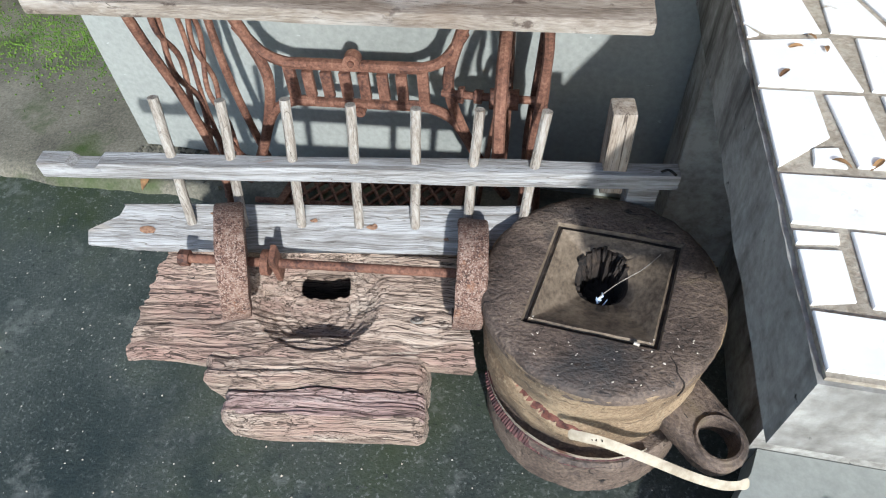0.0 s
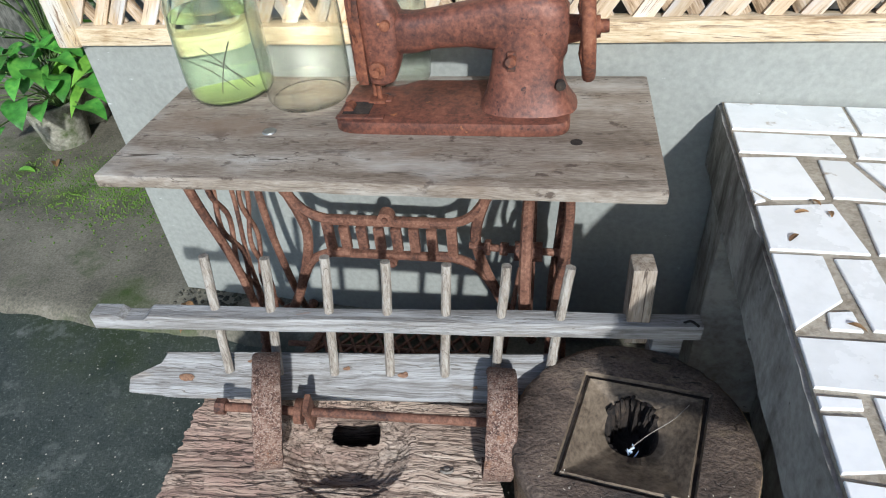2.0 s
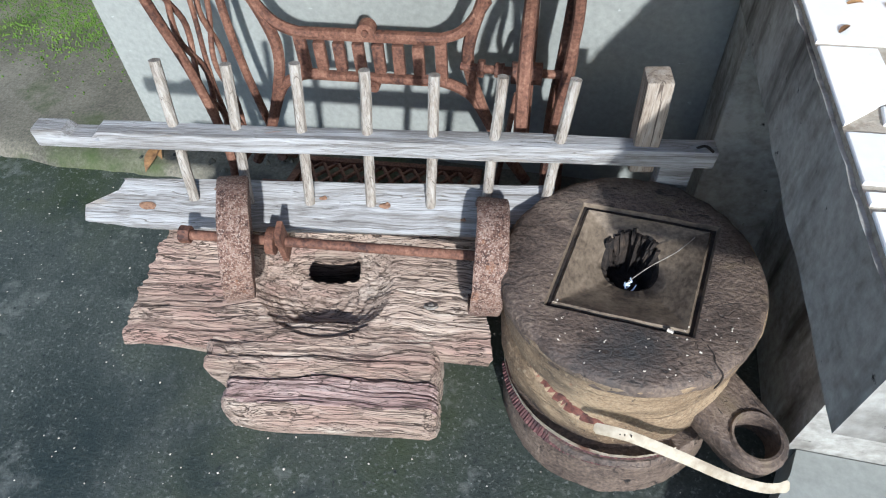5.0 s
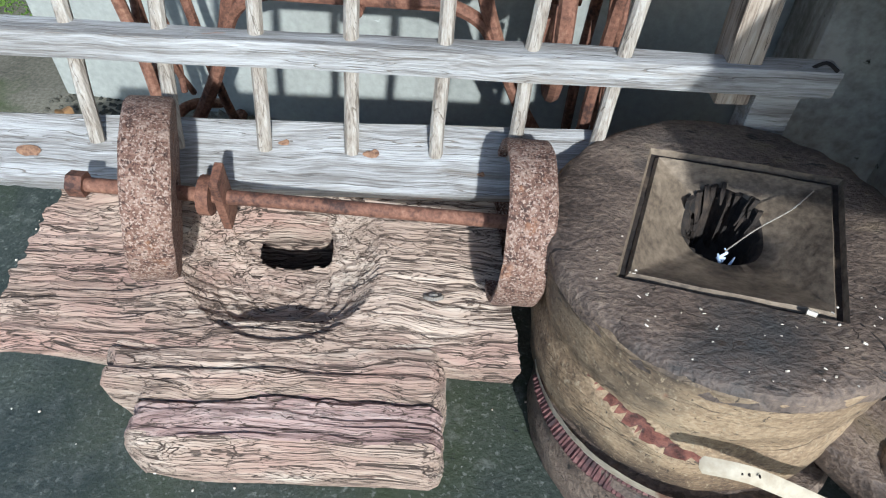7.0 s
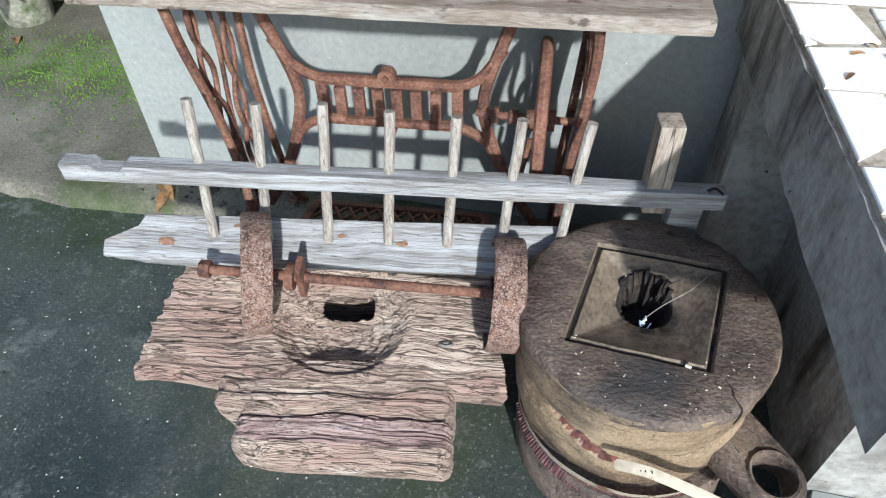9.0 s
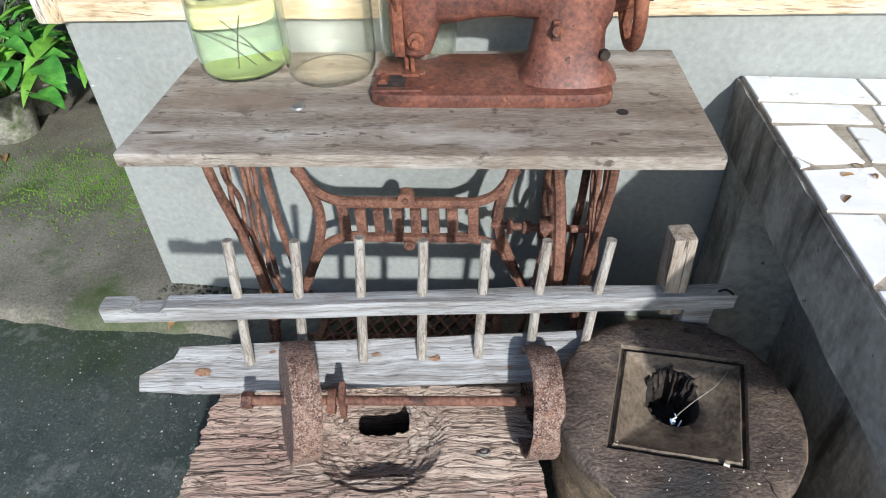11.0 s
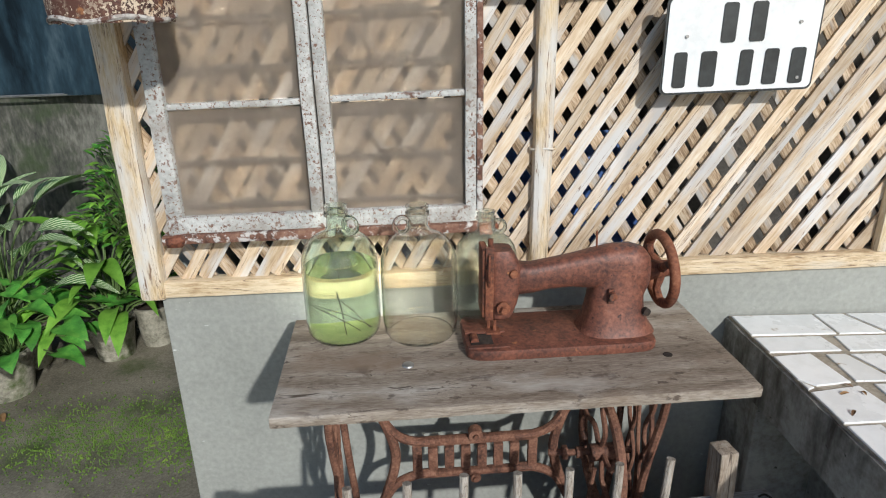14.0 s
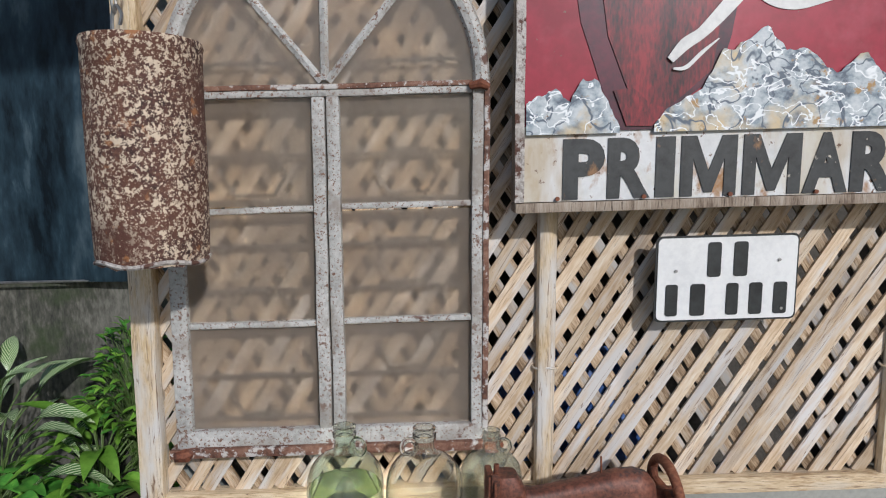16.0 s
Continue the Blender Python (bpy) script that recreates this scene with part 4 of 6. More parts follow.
part("border", sheared(plate_poly(rounded(PX0, PX1, PZ0, PZ1, 0.014), 1.307, 1.310)), M["plateblack"], plate, "black rim", False)
part("face", sheared(plate_poly(rounded(PX0 + 0.005, PX1 - 0.005, PZ0 + 0.005, PZ1 - 0.005, 0.012), 1.304, 1.307)), M["platewhite"], plate, "white enamel face", False)
for x0, x1, z0, z1 in ((0.357, 0.4, 1.424, 1.505), (0.418, 0.462, 1.424, 1.505), (0.262, 0.302, 1.333, 1.408), (0.32, 0.366, 1.333, 1.408), (0.404, 0.444, 1.333, 1.408), (0.458, 0.5, 1.333, 1.408), (0.515, 0.558, 1.333, 1.408)):
    part("bar", sheared(plate_poly(rounded(x0 + 0.006, x1 - 0.006, z0, z1, 0.006, 3), 1.3018, 1.304)), M["plateblack"], plate, "plain black bar", False)
for x, z in ((0.29, 1.44), (0.53, 1.46), (0.54, 1.345)):
    part("bolt", sheared(tube([(x, 1.304, z), (x, 1.3, z)], 0.0035, 8)), M["steel"], plate, "small steel bolt")
for x in (0.3, 0.52):
    part("wire_tie", sheared(tube([(x, 1.31, 1.42), (x, 1.374, 1.42)], 0.003, 6)), M["rust"], plate, "rusty tie wire")

# ---- hanging rusty can ----
can = thing("hanging_can", Matrix.Translation((-0.835, 1.13, 1.5)), "rusty iron can with cream paint flakes hung on a chain", "can")
cb = bmesh.new()
rings = []
for r, z in [(0.104, 0.0), (0.107, 0.02), (0.109, 0.1), (0.11, 0.2), (0.11, 0.3), (0.109, 0.41), (0.112, 0.42), (0.109, 0.43), (0.1, 0.425), (0.101, 0.2), (0.1, 0.02), (0.1, 0.0)]:
    rings.append([cb.verts.new(((r + 0.002 * noise.noise((k * 0.6, z * 9, 1))) * math.cos(2 * math.pi * k / 48), r * math.sin(2 * math.pi * k / 48), z + (0.01 * noise.noise((k * 0.9, r * 0, 5)) if z == 0 else 0))) for k in range(48)])
for a, b in zip(rings, rings[1:] + rings[:1]):
    for k in range(48):
        cb.faces.new((a[k], a[(k + 1) % 48], b[(k + 1) % 48], b[k]))
part("body", cb, M["can"], can)
part("lid", lathe([(0.0, 0.412), (0.1, 0.412), (0.1, 0.418), (0.0, 0.418)], 40), M["can"], can)
part("rim", tube([(0.105 * math.cos(a), 0.105 * math.sin(a), 0.006 + 0.004 * math.sin(5 * a)) for a in [2 * math.pi * k / 40 for k in range(40)]], 0.005, 6, closed=True), M["ironrim"], can, "grey ragged bottom rim")
part("hook", tube(curve_pts([(-0.03, -0.05, 0.41), (-0.03, -0.05, 0.46), (-0.022, -0.05, 0.485), (-0.012, -0.05, 0.47), (-0.016, -0.05, 0.45)]), 0.0035, 6), M["steel"], can, "steel wire hook")
for k in range(36):
    a = 0 if k % 2 else math.pi / 2
    link = [(-0.025 + 0.008 * math.cos(t) * math.cos(a), -0.05 + 0.008 * math.cos(t) * math.sin(a), 0.49 + k * 0.0315 + 0.02 * math.sin(t)) for t in [2 * math.pi * j / 12 for j in range(12)]]
    part("chain_link", tube(link, 0.0025, 5, closed=True), M["steel"], can)

# ---- slab bench with broken tiles ----
bench = thing("tiled_bench", Matrix(), "cement bench slab covered with broken white tiles", "bench")
EDGE = [(0.545, 0.455), (0.504, 1.37)]


def edge_x(y):
    return EDGE[0][0] + (EDGE[1][0] - EDGE[0][0]) * (y - EDGE[0][1]) / (EDGE[1][1] - EDGE[0][1])


sb = bmesh.new()
ny = 36
front = [[], []]
for j in range(ny + 1):
    y = 0.455 + (1.372 - 0.455) * j / ny
    front[0].append(sb.verts.new((edge_x(y) + 0.004 * noise.noise((y * 22, 0, 1)), y, 0.738 + 0.003 * noise.noise((y * 30, 3, 1)))))
    front[1].append(sb.verts.new((edge_x(y) + 0.004 * noise.noise((y * 14, 2, 5)), y, 0.6 + 0.008 * noise.noise((y * 9, 4, 3)))))
back = [[sb.verts.new((3.19, v.co.y, v.co.z)) for v in row] for row in front]
for j in range(ny):
    for u, v in ((front[0], front[1]), (front[0], back[0]), (front[1], back[1])):
        sb.faces.new((u[j], u[j + 1], v[j + 1], v[j]))
sb.faces.new((front[0][0], front[1][0], back[1][0], back[0][0]))
sb.faces.new((front[0][-1], front[1][-1], back[1][-1], back[0][-1]))
part("slab", sb, [M["cement"]], bench, "raw cement slab with a chipped edge")
part("support", box(0.7, 3.19, 0.69, 1.199, 0.0, 0.6), M["cement"], bench, "cement support wall", False)
part("support", box(0.53, 3.19, 1.2, 1.37, 0.0, 0.6, bevel=0.006), M["cement"], bench, "cement pier against the house wall", False)
gp = slab_poly([(edge_x(0.46) + 0.006, 0.46), (3.18, 0.46), (3.18, 1.37), (edge_x(1.37) + 0.006, 1.37)], 0.735, 0.7445)
part("mortar_bed", gp, M["grout"], bench, "sandy mortar bed", False)


def tile_mesh(pts):
    cx, cy = sum(p[0] for p in pts) / len(pts), sum(p[1] for p in pts) / len(pts)
    bm = slab_poly([(x - cx, y - cy) for x, y in pts], 0, 0.008)
    top = [e for e in bm.edges if all(v.co.z > 0.004 for v in e.verts)]
    bmesh.ops.bevel(bm, geom=top, offset=0.0012, segments=1, affect="EDGES")
    return bm, (cx, cy)


def cut_tiles():
    """Broken tiles: whole ones and offcuts along the worn edge, then rows of pieces cut slantwise."""
    rnd = random.Random(12)
    near = [
        [(0, 0.466), (0.78, 0.468), (0.77, 0.532), (0, 0.533)],
        [(0, 0.541), (0.592, 0.551), (0.589, 0.618), (0, 0.613)],
        [(0.607, 0.546), (0.79, 0.552), (0.78, 0.65), (0.604, 0.648)],
        [(0, 0.622), (0.589, 0.628), (0.59, 0.643), (0, 0.64)],
        [(0, 0.652), (0.72, 0.66), (0.715, 0.742), (0, 0.73)],
        [(0, 0.742), (0.606, 0.806), (0.6, 0.897), (0, 0.893)],
        [(0.58, 0.75), (0.618, 0.752), (0.613, 0.787), (0.583, 0.781)],
        [(0.63, 0.755), (0.675, 0.757), (0.662, 0.897), (0.614, 0.893)],
        [(0, 0.903), (0.664, 0.909), (0.64, 1.03), (0, 1.01)],
        [(0, 1.02), (0.543, 1.028), (0, 1.052)],
        [(0, 1.06), (0.553, 1.034), (0.632, 1.045), (0.61, 1.165), (0, 1.155)],
    ]
    pieces = [[(x or edge_x(y) + 0.007, y) for x, y in q] for q in near]  # 0 stands for the worn edge
    rows = [(0.466, 0.535, 0.19, 0.79), (0.545, 0.65, 0.17, 0.8), (0.66, 0.745, 0.2, 0.73), (0.757, 0.9, 0.13, 0.688), (0.91, 1.035, 0.12, 0.675), (1.048, 1.16, 0.12, 0.645), (1.175, 1.245, 0.15, 0.0), (1.258, 1.362, 0.17, 0.0)]
    for y0, y1, w, start in rows:
        x = start or edge_x((y0 + y1) / 2) + 0.008
        first = not start
        while x < 2.2:
            ww = w * rnd.uniform(0.7, 1.25)
            j = [rnd.uniform(-0.01, 0.01) for _ in range(4)]
            q = [(x, y0), (x + ww + j[0], y0 + abs(j[1]) * 0.4), (x + ww + j[2] * 1.6, y1), (x + j[3] * 0.7, y1)]
            if first:
                q[0], q[3], first = (edge_x(y0) + 0.008, y0), (edge_x(y1) + 0.008, y1), False
            if rnd.random() < 0.5 and ww > 0.1:
                f, g, s = rnd.uniform(0.45, 0.72), rnd.uniform(0.3, 0.6), 0.006
                mx0, mx1 = x + ww * f, x + ww * g
                pieces.append([q[0], (mx0 - s, q[0][1]), (mx1 - s, q[3][1]), q[3]])
                pieces.append([(mx0 + s, q[1][1]), q[1], q[2], (mx1 + s, q[2][1])])
            else:
                pieces.append(q)
            x += ww + rnd.uniform(0.009, 0.02)
    return pieces


# low cement ledge with shells in front of the bench
ledge = tagged(part("cement_plinth", slab_poly([(0.715, 0.688), (0.7, 0.64), (0.6, 0.45), (0.54, 0.25), (2.4, 0.25), (2.4, 0.688)], 0.0, 0.1), M["render"], smooth=False), "low pale cement plinth below the tiled bench", "plinth")
SHELLS = [(0.845, 0.575), (0.875, 0.55), (0.91, 0.57), (0.87, 0.51), (0.93, 0.53)]
shell_profile = [(0.006, 0.0), (0.012, 0.0), (0.014, 0.006), (0.0115, 0.012), (0.0115, 0.03), (0.0145, 0.036), (0.013, 0.042), (0.006, 0.042), (0.006, 0.0)]
for k, (x, y) in enumerate(SHELLS):
    sp = lathe(shell_profile, 16)
    ob = tagged(part("spool", sp, M["shell"]), "pale shell-like empty spool lying on the cement ledge", "spool", "spools on the ledge")
    ob.matrix_basis = pose(x, y, 0.1145, 90, 0, 40 * k)


# ---- sewing table ----
TY = 4.1
table = thing("sewing_table", pose(-0.093, 0.9125, 0, 0, 0, TY), "old treadle sewing table with a grey weathered wooden top", "table")
HW = 0.482


def table_top():
    bm = box(-HW, HW, 0.0, 0.405, 0.78, 0.805, bevel=0.005, cuts=40)
    bmesh.ops.subdivide_edges(bm, edges=[e for e in bm.edges if abs(e.verts[0].co.y - e.verts[1].co.y) > 0.2], cuts=8, use_grid_fill=True)
    for v in bm.verts:
        v.co.z += 0.0025 * noise.noise((v.co.x * 3, v.co.y * 7, 2))
        if v.co.y < 0.01:
            v.co.y += 0.003 * noise.noise((v.co.x * 12, v.co.z * 30, 2))
    return bm


part("tabletop", table_top(), M["tabletop"], table, "grey weathered plank top with stains")


# no hole is cut: a black disc stands for the shade inside it
part("bolt_hole", tube([(0.345, 0.14, 0.8045), (0.345, 0.14, 0.8066)], 0.01, 16), M["hollow"], table, "flat black disc painted as the shade in a bolt hole")
part("washer", tube([(-0.215, 0.16, 0.8052), (-0.215, 0.16, 0.808)], [0.014, 0.012], 14), M["steel"], table, "loose grey disc")


def iron(name, ctrl, r, label="", steps=6, parent=table, n=8, flat=1.0, bm=None):
    return part(name, tube(curve_pts(ctrl, steps), r, n, flat=flat), M["castiron"], parent, label)


def side_frame(x, sgn):
    """One cast-iron end of the treadle stand: two bowed legs, top bar, feet and wavy rods."""
    side = new("side_frame")
    side.parent = table
    side.matrix_basis = Matrix.Translation((x, 0.24, 0))
    tagged(side, "rusty cast-iron side frame of wavy rods")
    for s in (-1, 1):
        iron("leg", [(-0.012 * sgn, s * 0.155, 0.775), (-0.004 * sgn, s * 0.122, 0.66), (-0.016 * sgn, s * 0.09, 0.48), (-0.03 * sgn, s * 0.092, 0.3), (-0.03 * sgn, s * 0.135, 0.12), (-0.03 * sgn, s * 0.19, 0.04)], 0.0095, parent=side)
        iron("foot", [(0, s * 0.17, 0.05), (0, s * 0.205, 0.04), (0, s * 0.24, 0.042)], 0.014, parent=side)
        iron("rod", [(0, s * 0.10, 0.775), (0, s * 0.05, 0.68), (0, s * 0.07, 0.56), (0, s * 0.02, 0.45), (0, s * 0.05, 0.33), (0, s * 0.04, 0.22)], 0.006, parent=side)
        iron("rod", [(0, s * 0.04, 0.775), (0, s * 0.07, 0.66), (0, s * 0.03, 0.56), (0, s * 0.06, 0.44), (0, s * 0.015, 0.33), (0, s * 0.07, 0.2)], 0.006, parent=side)
    iron("rod", [(0, 0, 0.775), (0, 0.012, 0.6), (0, -0.012, 0.42), (0, 0, 0.2)], 0.0055, parent=side)
    iron("top_bar", [(0, -0.19, 0.772), (0, 0, 0.772), (0, 0.18, 0.772)], 0.011, parent=side)
    iron("cross_bar", [(0, -0.16, 0.12), (0, 0, 0.2), (0, 0.16, 0.12)], 0.01, parent=side)


side_frame(-0.392, -1)
side_frame(0.345, 1)

# brace between the side frames, with its openwork plate
BY = 0.28
brace = new("brace")
brace.parent = table
brace.matrix_basis = Matrix.Translation((-0.055, BY, -0.035))
tagged(brace, "rusty cast-iron cross brace with an openwork plate")
for s in (-1, 1):
    iron("arm", [(s * 0.29, 0, 0.8), (s * 0.245, 0, 0.68), (s * 0.205, 0, 0.56), (s * 0.2, 0, 0.49), (s * 0.225, 0, 0.4), (s * 0.27, 0, 0.29), (s * 0.33, 0, 0.19)], 0.0125, parent=brace)
    iron("scroll", [(s * 0.235, 0, 0.635), (s * 0.195, 0, 0.575), (s * 0.15, 0, 0.552), (s * 0.1, 0, 0.548)], 0.0115, parent=brace)
    iron("scroll", [(s * 0.245, 0, 0.345), (s * 0.205, 0, 0.42), (s * 0.15, 0, 0.45), (s * 0.1, 0, 0.453)], 0.0115, parent=brace)
    part("plate_end", box(s * 0.145 - 0.012, s * 0.145 + 0.012, -0.008, 0.008, 0.455, 0.55, bevel=0.004), M["castiron"], brace)
part("plate_rail", box(-0.15, 0.15, -0.009, 0.009, 0.538, 0.56, bevel=0.005), M["castiron"], brace)
part("plate_rail", box(-0.15, 0.15, -0.009, 0.009, 0.442, 0.46, bevel=0.005), M["castiron"], brace)
for k in range(6):
    x = -0.105 + k * 0.041
    part("plain_bar", box(x - 0.013, x + 0.011, -0.008, 0.006, 0.466, 0.532, bevel=0.003), M["castiron"], brace)
for z in (0.565, 0.438):
    part("boss", tube([(0, -0.016, z), (0, 0.01, z)], 0.018 if z > 0.5 else 0.013, 14), M["castiron"], brace, "round cast boss")
    part("boss_pin", tube([(0, -0.022, z), (0, -0.014, z)], 0.007, 10), M["castiron"], brace)

# flywheel, axle, treadle pedal and rod
wheel = new("flywheel")
wheel.parent = table
wheel.matrix_basis = Matrix.Translation((0.262, 0.262, 0.46))
tagged(wheel, "large rusty spoked flywheel")
RW = 0.152
part("rim", tube([(0, RW * math.cos(a), RW * math.sin(a)) for a in [2 * math.pi * k / 48 for k in range(48)]], 0.0125, 8, closed=True), M["castiron"], wheel)
for k in range(5):
    a = 2 * math.pi * k / 5 + 0.3
    d, e = Vector((0, math.cos(a), math.sin(a))), Vector((0, -math.sin(a), math.cos(a)))
    part("spoke", tube(curve_pts([d * 0.015, d * 0.07 + e * 0.02, d * 0.12 - e * 0.012, d * RW], 5), 0.007, 7), M["castiron"], wheel)
part("hub", tube([(-0.03, 0, 0), (0.03, 0, 0)], 0.022, 14), M["castiron"], wheel)
iron("axle", [(0.13, 0.275, 0.46), (0.2, 0.268, 0.46), (0.34, 0.262, 0.46)], 0.0085)
part("axle_nut", tube([(0.165, 0.271, 0.46), (0.177, 0.27, 0.46)], 0.018, 6), M["castiron"], table, "rusty axle nut")
part("axle_nut", tube([(0.2, 0.268, 0.46), (0.216, 0.266, 0.46)], 0.015, 8), M["castiron"], table, "rusty axle collar")
iron("pitman_rod", [(0.245, 0.25, 0.42), (0.22, 0.24, 0.25), (0.2, 0.25, 0.1)], 0.006)
pedal = new("pedal")
pedal.parent = table
pedal.matrix_basis = pose(-0.08, 0.27, 0.095, -14, 0, 0)
tagged(pedal, "rusty openwork treadle pedal")
for y in (-0.12, 0.12):
    part("pedal_rail", box(-0.23, 0.23, y - 0.011, y + 0.011, -0.009, 0.009, bevel=0.003), M["castiron"], pedal)
for x in (-0.23, 0.23):
    part("pedal_rail", box(x - 0.011, x + 0.011, -0.13, 0.13, -0.009, 0.009, bevel=0.003), M["castiron"], pedal)
for k in range(11):
    for s in (-1, 1):
        x = -0.2 + k * 0.04
        part("pedal_lattice", tube([(x - 0.02 * s, -0.115, 0), (x + 0.02 * s, -0.04, 0), (x - 0.02 * s, 0.04, 0), (x + 0.02 * s, 0.115, 0)], 0.0055, 5), M["castiron"], pedal)
iron("pedal_shaft", [(-0.385, 0.27, 0.09), (0, 0.27, 0.09), (0.345, 0.27, 0.09)], 0.008)

# ---- sewing machine ----
machine = thing("sewing_machine", pose(0.012, 1.165, 0.805, 0, 0, TY), "rusted antique sewing machine head on a flat bed", "sewing machine")
bed = bmesh.new()
pts = oval(0.0, 0.0, 0.211, 0.089, 40, 9)
bed = loft([[(x * s, y * s, z) for x, y in pts] for s, z in ((0.985, 0.0), (1.0, 0.004), (1.0, 0.018), (0.99, 0.023), (0.97, 0.024))])
part("bed", bed, M["machine"], machine, "flat rusty red bed plate")
# black plate laid on the bed in place of the slot's inner shade
part("slide_opening", box(-0.2, -0.15, -0.062, -0.012, 0.0243, 0.0262, bevel=0.001), M["hollow"], machine, "flat black plate painted as the shade in the shuttle slot")
part("slide_plate", box(-0.207, -0.118, -0.078, -0.064, 0.0243, 0.0285, bevel=0.001), M["machine"], machine)
part("slide_plate", box(-0.207, -0.118, -0.01, 0.012, 0.0243, 0.0285, bevel=0.001), M["machine"], machine)
part("shuttle", tube([(-0.19, -0.05, 0.027), (-0.19, -0.024, 0.027)], 0.009, 10), M["rust"], machine, "rusty shuttle")


def ring_xz(x, y0, w, z0, z1, n=20, p=3.0):
    return [(x, y0 + a, (z0 + z1) / 2 + b) for a, b in oval(0, 0, w / 2, (z1 - z0) / 2, n, p)]


def ring_xy(z, cx, cy, rx, ry, n=24, p=2.8):
    return [(a, b, z) for a, b in oval(cx, cy, rx, ry, n, p)]


arm = loft([ring_xz(x, 0, w, z0, z1) for x, w, z0, z1 in ((-0.098, 0.05, 0.118, 0.188), (-0.09, 0.056, 0.118, 0.19), (-0.06, 0.056, 0.12, 0.188), (-0.02, 0.056, 0.128, 0.194), (0.03, 0.058, 0.13, 0.203), (0.08, 0.066, 0.124, 0.214), (0.12, 0.072, 0.11, 0.221), (0.16, 0.078, 0.09, 0.222), (0.188, 0.072, 0.1, 0.212), (0.2, 0.05, 0.12, 0.196))])
part("arm", arm, M["machine"], machine, "rusty curved arm")
pil = loft([ring_xy(z, cx, 0, rx, ry) for z, cx, rx, ry in ((0.022, 0.135, 0.088, 0.066), (0.03, 0.135, 0.083, 0.062), (0.045, 0.133, 0.074, 0.056), (0.07, 0.131, 0.066, 0.05), (0.1, 0.132, 0.062, 0.044), (0.14, 0.136, 0.062, 0.04), (0.17, 0.14, 0.058, 0.038))])
part("pillar", pil, M["machine"], machine, "rusty pillar with dark enamel remains")
head = loft([ring_xy(z, cx, 0, rx, ry, p=3.5) for z, cx, rx, ry in ((0.062, -0.13, 0.012, 0.02), (0.07, -0.128, 0.024, 0.028), (0.1, -0.124, 0.032, 0.031), (0.15, -0.12, 0.038, 0.033), (0.19, -0.122, 0.036, 0.033), (0.215, -0.128, 0.029, 0.031), (0.226, -0.13, 0.024, 0.027))])
part("head", head, M["machine"], machine, "rusty needle head")
part("face_plate", box(-0.172, -0.158, -0.03, 0.03, 0.075, 0.232, bevel=0.003), M["rust"], machine, "loose rusty face plate")
part("face_rib", box(-0.166, -0.148, -0.036, -0.03, 0.07, 0.24, bevel=0.002), M["rust"], machine)
part("needle_bar", tube([(-0.14, -0.004, 0.07), (-0.14, -0.004, 0.026)], 0.0045, 8), M["rust"], machine, "rusty needle bar")
part("presser_bar", tube([(-0.152, 0.008, 0.09), (-0.152, 0.008, 0.03)], 0.004, 8), M["rust"], machine)
part("presser_foot", box(-0.16, -0.128, -0.018, 0.014, 0.0245, 0.03, bevel=0.001), M["rust"], machine)
part("top_screw", tube([(-0.15, 0, 0.225), (-0.15, 0, 0.246)], 0.006, 8), M["rust"], machine)
part("tension_post", tube([(-0.127, -0.03, 0.1), (-0.127, -0.055, 0.1)], 0.007, 10), M["rust"], machine)
part("tension_disc", tube([(-0.127, -0.036, 0.1), (-0.127, -0.043, 0.1)], 0.015, 16), M["rust"], machine, "rusty tension disc")
part("thread_guide", tube([(-0.105, -0.028, 0.178), (-0.105, -0.04, 0.178)], 0.009, 10), M["rust"], machine)
part("thread_lever", tube(curve_pts([(-0.158, -0.036, 0.15), (-0.16, -0.048, 0.185), (-0.158, -0.04, 0.225)]), 0.003, 6), M["rust"], machine)
part("spool_pin", tube([(0.085, 0.005, 0.21), (0.083, 0.005, 0.252)], 0.0022, 6), M["rust"], machine, "thin spool pin")
part("stitch_knob", tube([(0.108, -0.045, 0.122), (0.108, -0.06, 0.122)], 0.009, 10), M["rust"], machine, "round adjusting knob")
part("stitch_slot", box(0.101, 0.115, -0.047, -0.041, 0.1, 0.135, bevel=0.002), M["rust"], machine)
# black plug for the shade of a side hole
part("side_hole", tube([(0.19, -0.036, 0.075), (0.192, -0.047, 0.075)], 0.009, 10), M["hollow"], machine)
hw = new("handwheel")
hw.parent = machine
hw.matrix_basis = pose(0.232, 0, 0.158, 0, -4, 0)
tagged(hw, "rusty spoked handwheel")
RH = 0.078
part("rim", tube([(0, RH * math.cos(a), RH * math.sin(a)) for a in [2 * math.pi * k / 36 for k in range(36)]], 0.0115, 10, closed=True), M["rust"], hw)
part("hub", tube([(-0.045, 0, 0), (-0.012, 0, 0), (0.02, 0, 0)], [0.026, 0.021, 0.018], 16), M["rust"], hw)
part("stop_screw", tube([(0.018, 0, 0), (0.034, 0, 0)], 0.011, 12), M["rust"], hw)
for k in range(3):
    a = 2 * math.pi * k / 3 + 0.5
    d = Vector((0, math.cos(a), math.sin(a)))
    part("spoke", tube([d * 0.014, d * 0.045 + Vector((-0.008, 0, 0)), d * RH], [0.012, 0.009, 0.01], 8), M["rust"], hw)

